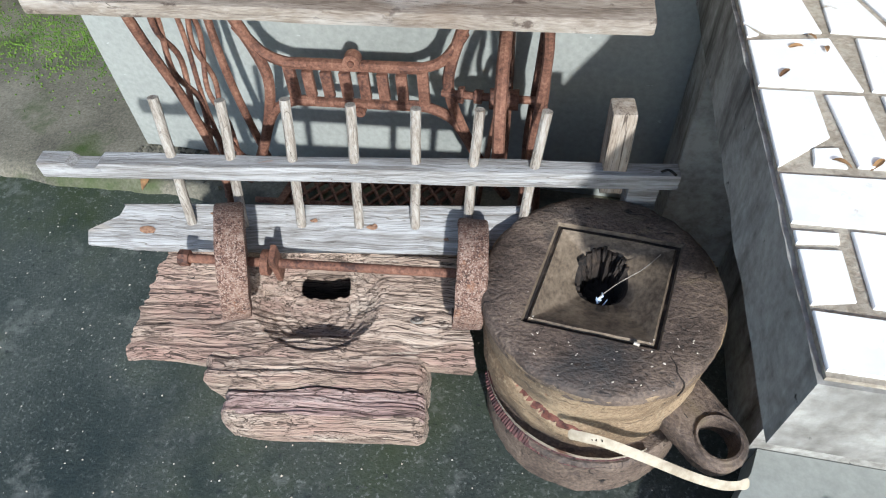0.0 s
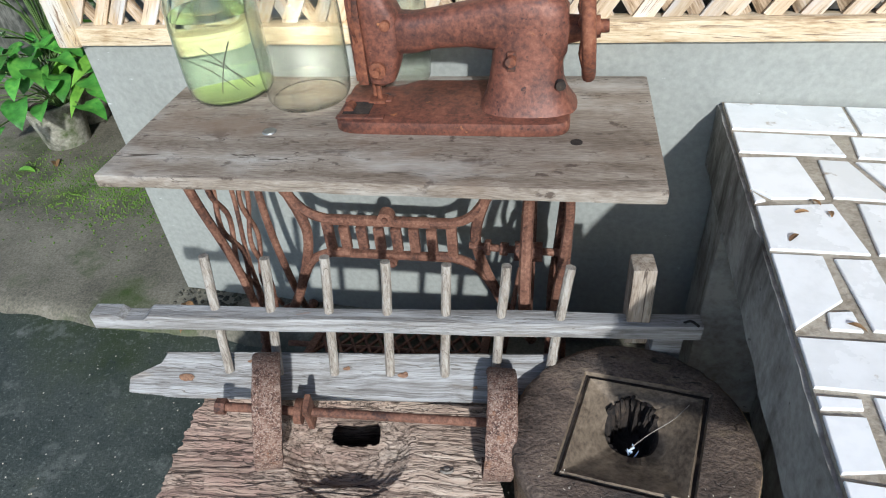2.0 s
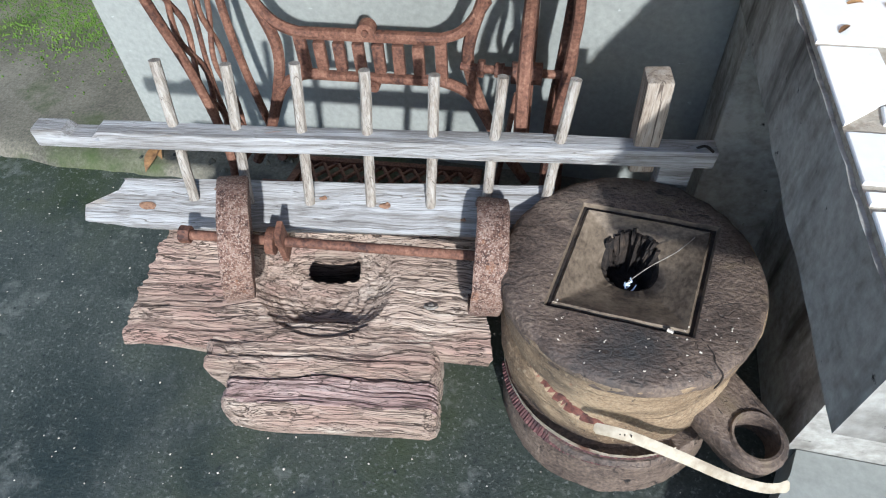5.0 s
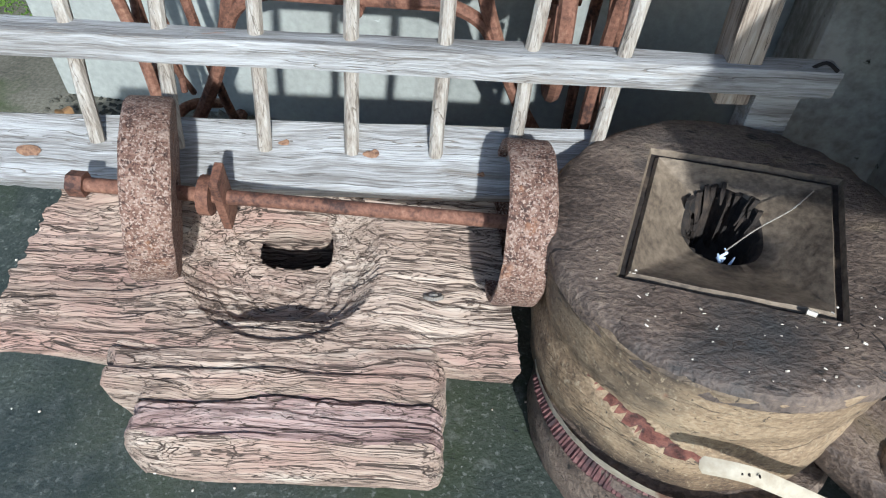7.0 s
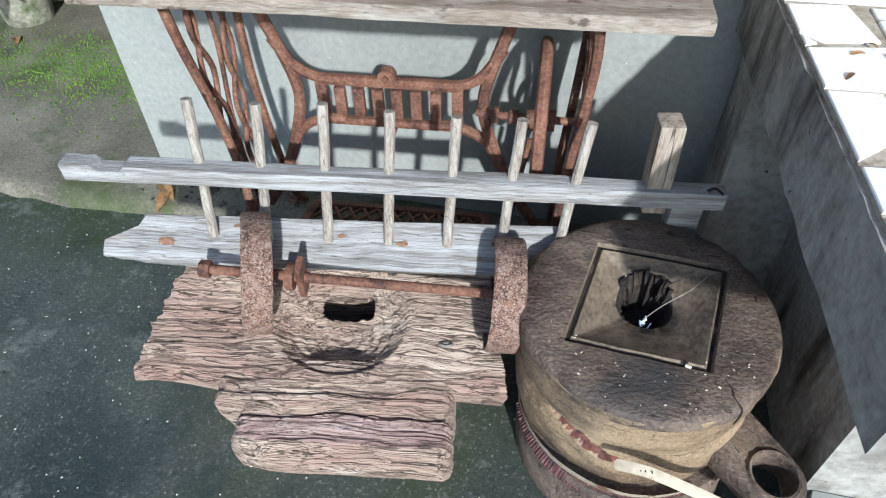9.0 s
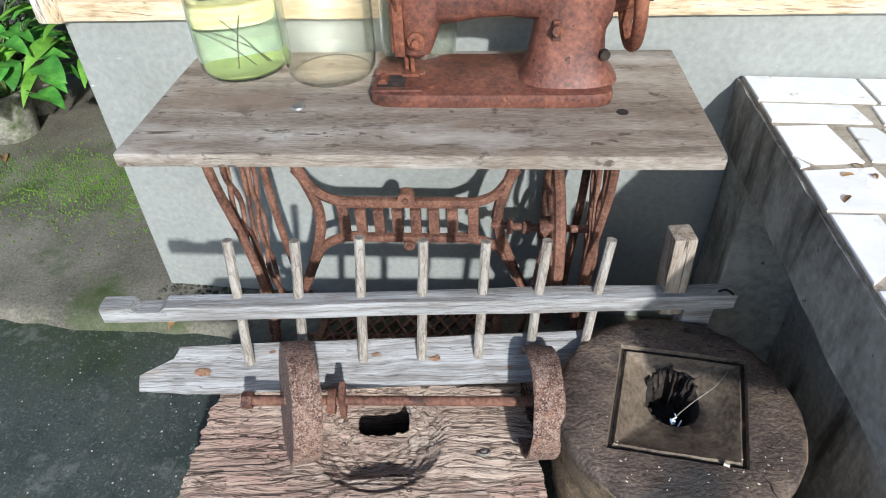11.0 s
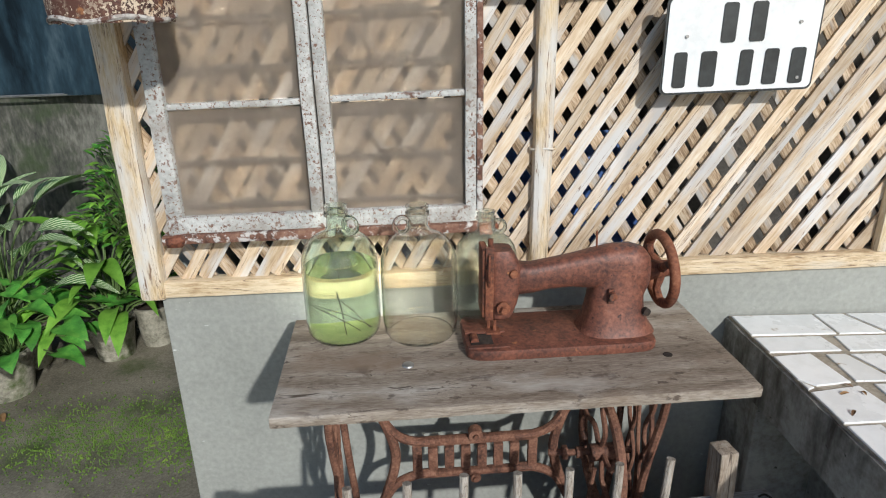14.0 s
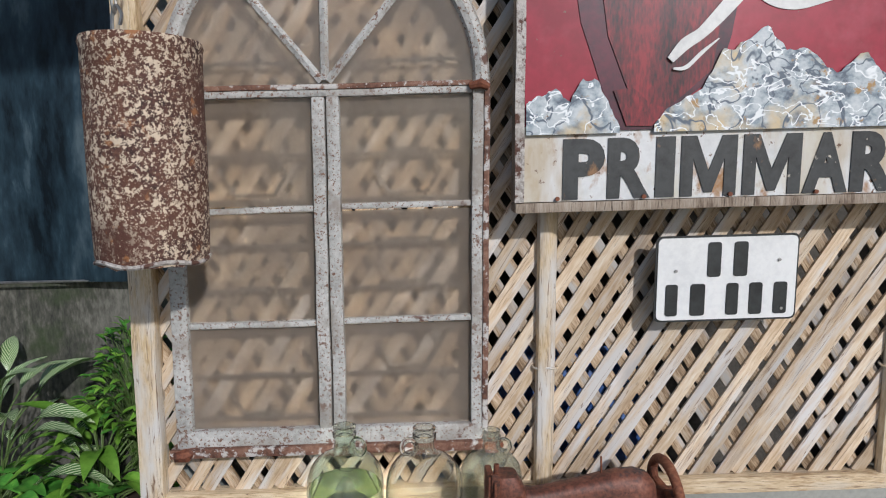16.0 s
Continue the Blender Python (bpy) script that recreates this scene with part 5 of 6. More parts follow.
# ---- glass jugs ----
JUG = [(0.0, 0.002), (0.055, 0.0), (0.076, 0.005), (0.084, 0.018), (0.0865, 0.05), (0.0865, 0.165), (0.0845, 0.193), (0.078, 0.214), (0.066, 0.231), (0.05, 0.243), (0.034, 0.25), (0.027, 0.256), (0.0235, 0.264), (0.0225, 0.28), (0.0225, 0.287), (0.0265, 0.289), (0.0265, 0.296), (0.0235, 0.298), (0.0235, 0.304), (0.0255, 0.306), (0.0255, 0.311), (0.019, 0.312), (0.018, 0.29)]


def jug(m, glass, label, ring, fill=0.0, size=1.0):
    t = thing("glass_jug", m, label, "jug", "glass jugs on the sewing table")
    body = part("body", lathe(JUG + [(max(r - 0.003, 0.0), max(z, 0.004)) for r, z in JUG[-2:0:-1] if z < 0.289] + [(0.0, 0.005)], 56), glass, t)
    body.visible_shadow = False
    t.scale = (size, size, size)
    part("handle_ring", tube([(ring * (0.036 + 0.0165 * math.cos(a)), 0.0, 0.27 + 0.0175 * math.sin(a)) for a in [2 * math.pi * k / 20 for k in range(20)]], 0.0045, 8, closed=True, flat=1.4), glass, t, "small glass finger ring")
    if fill:
        prof = [(0.0, 0.0045), (0.054, 0.0035), (0.0735, 0.008), (0.0815, 0.019), (0.0835, 0.05), (0.0835, 0.15), (0.082, 0.183)]
        prof = [p for p in prof if p[1] < fill] + [(0.0825, fill), (0.0, fill)]
        part("water", lathe([(max(r - 0.0012, 0.0), z + 0.001) for r, z in prof], 56), M["water"], t, "cloudy yellow-green water").visible_shadow = False
        part("algae", lathe([(0.0, 0.0052), (0.052, 0.0047), (0.071, 0.0095), (0.075, 0.013), (0.072, 0.015), (0.06, 0.013), (0.03, 0.01), (0.0, 0.011)], 32), M["sludge"], t, "yellow-green algae sediment")
        for k, (a, b) in enumerate((((-0.06, -0.03, 0.09), (0.05, -0.02, 0.03)), ((-0.05, 0.0, 0.075), (0.055, 0.01, 0.026)), ((0.02, -0.05, 0.12), (0.06, 0.0, 0.03)), ((-0.03, 0.03, 0.1), (0.03, -0.04, 0.027)))):
            part("twig", tube([a, (Vector(a) + Vector(b)) / 2 + Vector((0, 0, 0.004)), b], 0.0009, 5), M["hollow"], t, "thin dark twig")
    return t


jug(pose(-0.472, 1.21, 0.8055, 0, 0, -25), M["glass_green"], "round green glass jug with yellow-green water and twigs", 1, 0.17)
jug(pose(-0.294, 1.2, 0.8055, 0, 0, 200), M["glass_clear"], "round clear glass jug, empty and a little dusty", 1)
jug(pose(-0.138, 1.285, 0.8055, 0, 0, -10), M["glass_grey"], "small round smoky glass jug, empty and dusty", 1, 0.0, 0.86)

# ---- ladder-like wooden rack ----
rack = thing("wooden_rack", Matrix(), "broken weathered wooden rack with upright sticks", "rack")
A, B = Vector((-0.69, 0.835, 0.484)), Vector((0.497, 1.03, 0.447))


def beam(a, b, h, d, cuts, wob, seed, tilt=0.0, cutx=None):
    """A board from a to b, h high and d deep; tilt leans its front face back."""
    L = (b - a).length
    bm = box(0, L, -d / 2, d / 2, -h / 2, h / 2, bevel=0.004, cuts=cuts)
    bmesh.ops.subdivide_edges(bm, edges=[e for e in bm.edges if abs(e.verts[0].co.z - e.verts[1].co.z) > h * 0.5 or abs(e.verts[0].co.y - e.verts[1].co.y) > d * 0.5], cuts=3)
    for v in bm.verts:
        g = noise.noise((v.co.x * 3.0 + seed, v.co.y * 60, v.co.z * 60)) + 0.5 * noise.noise((v.co.x * 9 + seed, v.co.y * 90, v.co.z * 90))
        v.co.z += wob * g
        v.co.y += wob * noise.noise((v.co.x * 4 + seed, 5, v.co.z * 60))
        if cutx:
            cutx(v.co, L, h)
    x = (b - a).normalized()
    y = Vector((0, 0, 1)).cross(x).normalized()
    z = x.cross(y)
    m = Matrix((x, y, z)).transposed().to_4x4()
    return bm, Matrix.Translation(a) @ m @ Matrix.Rotation(radians(tilt), 4, "X")


def notch(co, L, h):
    if 0.062 < co.x < 0.118 and co.z > 0:
        co.z -= 0.012


bm, m = beam(A, B, 0.036, 0.036, 90, 0.0022, 1.0, 0, notch)
part("top_rail", bm, M["rail"], rack, "silver-grey split top rail with a notched end", m=m)


def end_taper(co, L, h):
    """A broken west end: the lower half juts out past the upper half."""
    if co.x < 0.12:
        t = 1 - co.x / 0.12
        if co.z > 0.006 * noise.noise((co.y * 40, 2, 2)):
            co.x = 0.075 + 0.02 * noise.noise((co.z * 60, co.y * 30, 1)) if co.x < 0.085 else co.x
        else:
            co.z = -0.02 + (co.z + 0.02) * (1 - 0.35 * t) + 0.004 * noise.noise((co.x * 50, co.y * 40, 3))


A2, B2 = Vector((-0.668, 0.832, 0.307)), Vector((0.24, 0.975, 0.307))
bm, m = beam(A2, B2, 0.098, 0.05, 90, 0.003, 4.0, -52, end_taper)
part("bottom_rail", bm, M["rail"], rack, "thick blue-grey bottom rail with knots and a broken end", m=m)
for u, w, r in ((0.13, -0.006, 0.0085), (0.6, 0.004, 0.006), (0.48, 0.016, 0.004), (0.27, 0.03, 0.003), (0.75, -0.02, 0.003)):
    kb = lathe([(0.0, 0.0015), (r * 0.5, 0.002), (r, 0.0)], 14)
    for v in kb.verts:
        v.co.x = v.co.x * 2.2 + 0.004 * noise.noise((v.co.x * 200, v.co.y * 200, u))
        v.co.y += 0.003 * noise.noise((v.co.x * 180, v.co.y * 200, u + 3))
    part("knot", kb, M["knot"], rack, "rust-brown knot", m=m @ Matrix.Translation((u, -0.0262, w)) @ Matrix.Rotation(radians(90), 4, "X"))
TOPS = [(-0.445, 0.913, 0.609), (-0.324, 0.929, 0.604), (-0.206, 0.945, 0.608), (-0.092, 0.961, 0.597), (0.022, 0.978, 0.589), (0.133, 0.993, 0.588), (0.249, 1.008, 0.586)]
FEET = [(-0.441, 0.854, 0.338), (-0.332, 0.868, 0.335), (-0.217, 0.891, 0.332), (-0.101, 0.912, 0.328), (0.012, 0.93, 0.327), (0.112, 0.945, 0.31), (0.218, 0.962, 0.31)]
for k, (t, f) in enumerate(zip(TOPS, FEET)):
    t, f = Vector(t), Vector(f)
    pts = [f + (t - f) * s + Vector((0.002 * noise.noise((k, s * 3, 0)), 0.002 * noise.noise((k, s * 3, 5)), 0)) for s in [i / 10 for i in range(11)]]
    part("stick", tube(pts, [0.0098 * (1 + 0.1 * noise.noise((k * 3, i, 0))) for i in range(11)], 9), M["rung"], rack)
pb = box(-0.0215, 0.0215, -0.026, 0.026, 0.0, 0.185, bevel=0.004, cuts=10, wobble=0.0015)
for v in pb.verts:
    if v.co.z > 0.17:
        v.co.z -= 0.35 * abs(v.co.x)
part("stub_post", pb, M["post"], rack, "squared brown timber stub", m=pose(0.378, 1.026, 0.412, -3, 0, 8))
part("nail", tube(curve_pts([(0.46, 1.02, 0.46), (0.475, 1.015, 0.475), (0.49, 1.01, 0.468)]), 0.0026, 6), M["hollow"], rack, "bent dark nail")
part("prop", box(-0.03, 0.03, -0.02, 0.02, 0, 0.424, bevel=0.004, cuts=8, wobble=0.002), M["rail"], rack, "short grey prop under the rail", m=pose(0.44, 1.075, 0.0, 3, 0, 10))
part("prop", box(-0.045, 0.045, -0.015, 0.015, 0, 0.27, bevel=0.004, cuts=6, wobble=0.002), M["post"], rack, m=pose(-0.2, 0.95, 0.0, 0, 0, 9))

# ---- carved log with a bowl ----
LY = 8.9
log = thing("carved_log", pose(-0.545, 0.634, 0, 0, 0, LY), "old furrowed log with a round carved bowl", "log")


def furrow(u, v, k=1.0):
    """Deep grain lines that run along the log and bend round the bowl."""
    du, dv = (u - 0.375) / 0.13, (v - 0.105) / 0.1
    bend = 0.03 * math.exp(-(du * du) * 0.7) * math.exp(-abs(dv)) * (1 if dv > 0 else -1)
    w = v + bend + 0.012 * noise.noise((u * 4.5, v * 6, 1.0)) + 0.004 * noise.noise((u * 16, v * 20, 2.0))
    g = abs(noise.noise((u * 1.8, w * 85, 0.5))) + 0.5 * abs(noise.noise((u * 3.5, w * 170, 3.5)))
    return k * (0.011 * min(g, 0.55) - 0.004)


def upper_slab():
    nu, nv = 230, 110
    bm = bmesh.new()
    rows = []
    for j in range(nv + 1):
        f = j / nv
        v = f * 0.235
        lo = -0.016 + 0.078 * f + 0.016 * noise.noise((f * 7, 0, 1)) + 0.006 * noise.noise((f * 34, 2, 1))
        hi = 0.722 - 0.05 * f + 0.008 * noise.noise((f * 9, 5, 2)) + 0.004 * noise.noise((f * 40, 1, 8))
        row = []
        for i in range(nu + 1):
            u = lo + (hi - lo) * i / nu
            z = 0.142 + 0.6 * v + 0.01 * noise.noise((u * 4, v * 5, 9))
            z += furrow(u, v)
            d = math.hypot((u - 0.385) / 0.14, (v - 0.118) / 0.106)
            if d < 1:
                dep = 0.08 * (1 - d ** 2)
                z -= dep - 0.002 * math.sin(d * 42) * (d < 0.8)
            edge = min(1, (v + 0.001) / 0.02)
            z -= 0.012 * (1 - edge) ** 2
            row.append(bm.verts.new((u, v + 0.01 * noise.noise((u * 6, 0, 3)) * (1 - f), z)))
        rows.append(row)
    for a, b in zip(rows, rows[1:]):
        for i in range(nu):
            c = (a[i].co + b[i + 1].co) / 2
            wide = 0.054 - 0.6 * max(0, c.y - 0.165) + 0.008 * noise.noise((c.x * 30, c.y * 40, 2))
            if abs(c.x - 0.395) < wide and 0.142 + 0.004 * noise.noise((c.x * 40, 0, 5)) < c.y < 0.186 + 0.006 * noise.noise((c.x * 30, 3, 5)):
                continue
            bm.faces.new((a[i], a[i + 1], b[i + 1], b[i]))
    # front and end faces, ragged
    ring = rows[0] + [r[-1] for r in rows[1:]] + rows[-1][-2::-1] + [r[0] for r in rows[-2:0:-1]]
    prev, n = ring, len(ring)
    for k, dz in enumerate((0.014, 0.03, 0.05)):
        cur = []
        for v in ring:
            c = v.co
            bite = 0.008 * noise.noise((c.x * 5, c.y * 9, k * 2.0)) + 0.004 * noise.noise((c.x * 2.5, 7, k * 9.0))
            cur.append(bm.verts.new((c.x + (0.375 - c.x) * 0.012 * k, c.y + bite + (0.12 - c.y) * 0.05 * k, max(0.004, c.z - dz * (0.4 + 0.6 * min(1, max(0, c.x) / 0.2)) + 0.005 * noise.noise((c.x * 7, c.y * 7, k * 1.0))))))
        for i in range(n):
            bm.faces.new((prev[i], prev[(i + 1) % n], cur[(i + 1) % n], cur[i]))
        prev = cur
    base = [bm.verts.new((0.1 + v.co.x * 0.74, 0.085 + v.co.y * 0.62, 0.0)) for v in ring]
    for i in range(n):
        bm.faces.new((prev[i], prev[(i + 1) % n], base[(i + 1) % n], base[i]))
    return bm


part("bowl_block", upper_slab(), M["log"], log, "furrowed pale block with a round bowl")


def lower_block():
    """The lower step: a pale strip above, torn at its west end, and a pink-brown split face below it."""
    nu, nv = 150, 60
    bm = bmesh.new()
    rows = []
    for j in range(nv + 1):
        f = j / nv
        v = -0.115 + 0.16 * f
        lo = (0.178 + 0.05 * f if f < 0.47 else 0.15) + 0.03 * max(0, 1 - f / 0.16) ** 2 + 0.007 * noise.noise((f * 9, 0, 11)) + 0.005 * noise.noise((f * 30, 2, 1))
        hi = 0.617 - 0.018 * max(0, 1 - f / 0.12) ** 2 + 0.005 * noise.noise((f * 7, 5, 12)) + 0.003 * noise.noise((f * 33, 5, 2))
        row = []
        for i in range(nu + 1):
            u = lo + (hi - lo) * i / nu
            lip = 0.46 + 0.16 * (u - 0.38) + 0.05 * noise.noise((u * 6, 0, 6)) + 0.02 * noise.noise((u * 22, 0, 2))
            z = 0.082 + 0.05 * f + 0.024 * min(1, max(0, (f - lip) / 0.05)) + furrow(u, v, 1.25)
            gap = abs(f - lip + 0.02) / 0.022
            z -= 0.014 * max(0, 1 - gap) + 0.055 * max(0, 1 - f / 0.16) ** 2 + 0.02 * max(0, 1 - (hi - u) / 0.02) ** 2 + 0.03 * max(0, 1 - (u - lo) / 0.025) ** 2
            row.append(bm.verts.new((u, v + 0.008 * noise.noise((u * 7, 0, 31)) + 0.014 * max(0, 1 - (u - 0.17) / 0.09) * (1 - f), z)))
        rows.append(row)
    for j, (a, b) in enumerate(zip(rows, rows[1:])):
        for i in range(nu):
            u = a[i].co.x
            lip = 0.46 + 0.16 * (u - 0.38) + 0.05 * noise.noise((u * 6, 0, 6)) + 0.02 * noise.noise((u * 22, 0, 2))
            face = bm.faces.new((a[i], a[i + 1], b[i + 1], b[i]))
            face.material_index = 1 if j / nv < lip - 0.02 and j / nv > 0.12 + 0.08 * noise.noise((u * 9, 4, 4)) else 0
    ring = rows[0] + [r[-1] for r in rows[1:]] + rows[-1][-2::-1] + [r[0] for r in rows[-2:0:-1]]
    prev, n = ring, len(ring)
    for k, s in enumerate((0.6, 0.25, 0.0)):
        cur = [bm.verts.new((v.co.x + 0.006 * noise.noise((v.co.x * 9, v.co.y * 9, k)) + 0.02 * (k + 1) / 3 * max(0, 1 - (v.co.x - 0.15) / 0.06), v.co.y + 0.007 * noise.noise((v.co.x * 4, k * 7.0, 1)), v.co.z * s)) for v in ring]
        for i in range(n):
            bm.faces.new((prev[i], prev[(i + 1) % n], cur[(i + 1) % n], cur[i]))
        prev = cur
    return bm


part("lower_block", lower_block(), [M["log"], M["logpink"]], log, "lower step of pink-grey furrowed wood")
part("knot", lathe([(0.0, 0.003), (0.004, 0.004), (0.008, 0.001), (0.012, 0.002), (0.015, -0.002)], 18), M["rung"], log, "small grey knot", m=pose(0.6, 0.075, 0.187, -28, 0, 0))

# ---- iron wheels on a shaft ----
axle = thing("iron_wheel_pair", Matrix(), "pair of rusty iron wheels on a shaft", "wheels")
S0, S1 = Vector((-0.41, 0.765, 0.34)), Vector((0.136, 0.857, 0.292))
SD = (S1 - S0).normalized()
part("shaft", tube([S0, S0 + (S1 - S0) * 0.5, S1], 0.0095, 12), M["castiron"], axle, "long rusty shaft")
part("shaft_head", tube([S0 - SD * 0.012, S0 + SD * 0.008], 0.0165, 6), M["castiron"], axle, "square bolt head")


def iron_wheel(c, r, w, name, hollow, axis):
    m = Matrix.Translation(c) @ Vector(axis).normalized().to_track_quat("Z", "Y").to_matrix().to_4x4()
    if hollow:
        prof = [(0.012, w * 0.35), (r - 0.012, w * 0.35), (r - 0.01, -w / 2), (r - 0.003, -w / 2 - 0.001), (r, -w / 2 + 0.003), (r, w / 2 - 0.003), (r - 0.003, w / 2), (0.012, w / 2), (0.012, w * 0.35)]
    else:
        prof = [(0.012, w / 2), (r - 0.014, w / 2), (r - 0.012, w / 2), (r - 0.003, w / 2), (r, w / 2 - 0.004), (r, -w / 2 + 0.004), (r - 0.003, -w / 2), (0.012, -w / 2), (0.012, w / 2)]
    bm = lathe(prof, 44)
    roughen(bm, 0.0018, 30.0, r)
    return part(name, bm, M["pitted"], axle, "pitted rusty iron wheel", m=m)


iron_wheel(Vector((-0.312, 0.772, 0.342)), 0.113, 0.052, "wheel", False, (0.88, 0.42, -0.2))
iron_wheel(S1, 0.108, 0.056, "wheel", True, SD)
turn = SD.to_track_quat("Z", "Y").to_matrix().to_4x4()
part("collar", tube([S0 + SD * 0.15, S0 + SD * 0.165], 0.026, 14), M["castiron"], axle)
part("key_plate", box(-0.018, 0.018, -0.052, 0.05, 0, 0.012, bevel=0.003, cuts=4, wobble=0.002), M["castiron"], axle, "bent rusty key plate", m=Matrix.Translation(S0 + SD * 0.172) @ turn @ Matrix.Rotation(radians(15), 4, "Z"))

# ---- stone mill ----
mill = thing("stone_mill", pose(0.39, 0.785, 0, 0, 0, 0), "heavy round mill with a square hopper and a holed lug", "mill")


def gash_at(a, z):
    """How far a place on the side lies inside the torn gash, 0 to 1."""
    deg = math.degrees(a) % 360
    mid = 0.135 - 0.0008 * (deg - 228) + 0.006 * noise.noise((deg * 0.14, 0, 3))
    half = 0.013 * max(0.0, 1 - abs(deg - 249) / 25) ** 0.6 + 0.004 * noise.noise((deg * 0.3, z * 50, 9)) - 0.001
    return max(0.0, min(1.0, (half - abs(z - mid)) / 0.004))


def drum(r0, r1, z0, z1, n=72, wob=0.004, seed=0.0, rows=8, cap=True, torn=False):
    bm = bmesh.new()
    rings = []
    for j in range(rows + 1):
        f = j / rows
        z = z0 + (z1 - z0) * f
        ring = []
        for a in [2 * math.pi * k / n for k in range(n)]:
            c, s = math.cos(a), math.sin(a)
            r = r0 + (r1 - r0) * f - (0.006 if j in (0, rows) else 0)
            r += wob * noise.noise((c * 3 + seed, s * 3, f * 3)) + wob * 0.4 * noise.noise((c * 12, s * 12 + seed, f * 9)) + wob * 0.2 * noise.noise((c * 40, s * 40 + seed, f * 14))
            if torn:
                r += 0.005 * math.sin(math.pi * min(1, f / 0.5)) - 0.007 * math.exp(-((f - 0.55) / 0.08) ** 2) - 0.014 * gash_at(a, z)
            ring.append(bm.verts.new((r * c, r * s, z)))
        rings.append(ring)
    for a, b in zip(rings, rings[1:]):
        for k in range(n):
            face = bm.faces.new((a[k], a[(k + 1) % n], b[(k + 1) % n], b[k]))
            if torn:
                o = face.calc_center_median()
                face.material_index = 1 if gash_at(math.atan2(o.y, o.x), o.z) > 0.25 else 0
    bm.faces.new(rings[0][::-1])
    if cap:
        bm.faces.new(rings[-1])
    return bm, rings[-1]


low, _ = drum(0.205, 0.198, 0.0, 0.117, n=140, seed=3.0, rows=16)
part("lower_stone", low, M["millwood"], mill, "brown lower stone")
upper = new("upper_stone")
upper.parent = mill
upper.matrix_basis = pose(-0.006, 0.05, 0.1, 2.5, 0, 0)
tagged(upper, "dark-topped upper stone")
ub, _ = drum(0.205, 0.217, 0.0, 0.25, n=220, seed=7.0, rows=60, cap=False, torn=True)
part("side", ub, [M["millside"], M["gash"]], upper, "scored side, sun warmth in its tan colour, with a torn red gash")


def mill_top():
    """The top disc with a square sunk frame and a funnel of four slanting faces round a rotten hole."""
    bm = bmesh.new()
    n = 160
    H, SQ, GR = 0.258, 0.117, 0.011
    q, lean = math.radians(-4), 0.16

    def sq(a, s, z, dx=0.004, dy=0.01):
        c, si = math.cos(a), math.sin(a)
        k = s / max(abs(c), abs(si))
        x, y = c * k + lean * si * k * 0.7, si * k
        return (dx + x * math.cos(q) - y * math.sin(q), dy + x * math.sin(q) + y * math.cos(q), z)

    def hole(a, r, z):
        c, s = math.cos(a), math.sin(a)
        r *= 1 + 0.3 * noise.noise((c * 2.2, s * 2.2, 8)) + 0.22 * noise.noise((c * 7, s * 7, 2)) * (0.4 + 0.6 * max(0, s))
        return (0.002 + 0.9 * r * c, 0.034 + r * s * (1.35 if s > 0 else 0.9), z + 0.022 * max(0, s) + 0.012 * noise.noise((c * 6, s * 6, 4)))

    def mouth(a):
        c, s = math.cos(a), math.sin(a)
        return (0.002 + 0.046 * c, 0.036 + 0.05 * s * (1.35 if s > 0 else 0.9), H - 0.046 + 0.018 * max(0, s))

    def rim(a, r, z, k=1.0):
        c, s = math.cos(a), math.sin(a)
        r *= 1 + k * (0.008 * noise.noise((c * 6, s * 6, 1)) + 0.006 * noise.noise((c * 24, s * 24, 5)))
        return (r * c, r * s, z + k * 0.004 * noise.noise((c * 9, s * 9, 3)))

    angs = [2 * math.pi * k / n for k in range(n)]
    rings = [
        [rim(a, 0.2175, H - 0.024) for a in angs], [rim(a, 0.2165, H - 0.012) for a in angs], [rim(a, 0.2115, H - 0.003) for a in angs],
        [rim(a, 0.202, H + 0.001, 0.3) for a in angs],
        [tuple(0.65 * p + 0.35 * s for p, s in zip(rim(a, 0.202, H + 0.002, 0.3), sq(a, SQ, H + 0.002))) for a in angs],
        [tuple(0.3 * p + 0.7 * s for p, s in zip(rim(a, 0.202, H + 0.002, 0.3), sq(a, SQ, H + 0.002))) for a in angs],
        [sq(a, SQ, H) for a in angs], [sq(a, SQ - 0.003, H - 0.008) for a in angs], [sq(a, SQ - GR + 0.002, H - 0.009) for a in angs],
        [sq(a, SQ - GR - 0.002, H - 0.003) for a in angs],
    ]
    for f in (0.33, 0.66, 0.95):
        rings.append([tuple((1 - f) * p + f * o for p, o in zip(sq(a, SQ - GR - 0.002, H - 0.004), mouth(a))) for a in angs])
    rings += [[hole(a, 0.047, H - 0.054) for a in angs], [hole(a, 0.045, H - 0.085) for a in angs], [hole(a, 0.038, H - 0.13) for a in angs]]
    vs = [[bm.verts.new(p) for p in r] for r in rings]
    for j, (a, b) in enumerate(zip(vs, vs[1:])):
        for k in range(n):
            f = bm.faces.new((a[k], a[(k + 1) % n], b[(k + 1) % n], b[k]))
            # index 2 blackens groove floor and hole walls, recess shade put into the colour
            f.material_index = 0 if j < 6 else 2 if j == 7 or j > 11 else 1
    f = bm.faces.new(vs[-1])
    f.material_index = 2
    for v in bm.verts:
        v.co.z += 0.002 * noise.noise(v.co * 18) + 0.0012 * noise.noise(v.co * 60)
    return bm


part("top", mill_top(), [M["millwood"], M["millin"], M["hollow"]], upper, "dark top with a square hopper")
rk = random.Random(5)
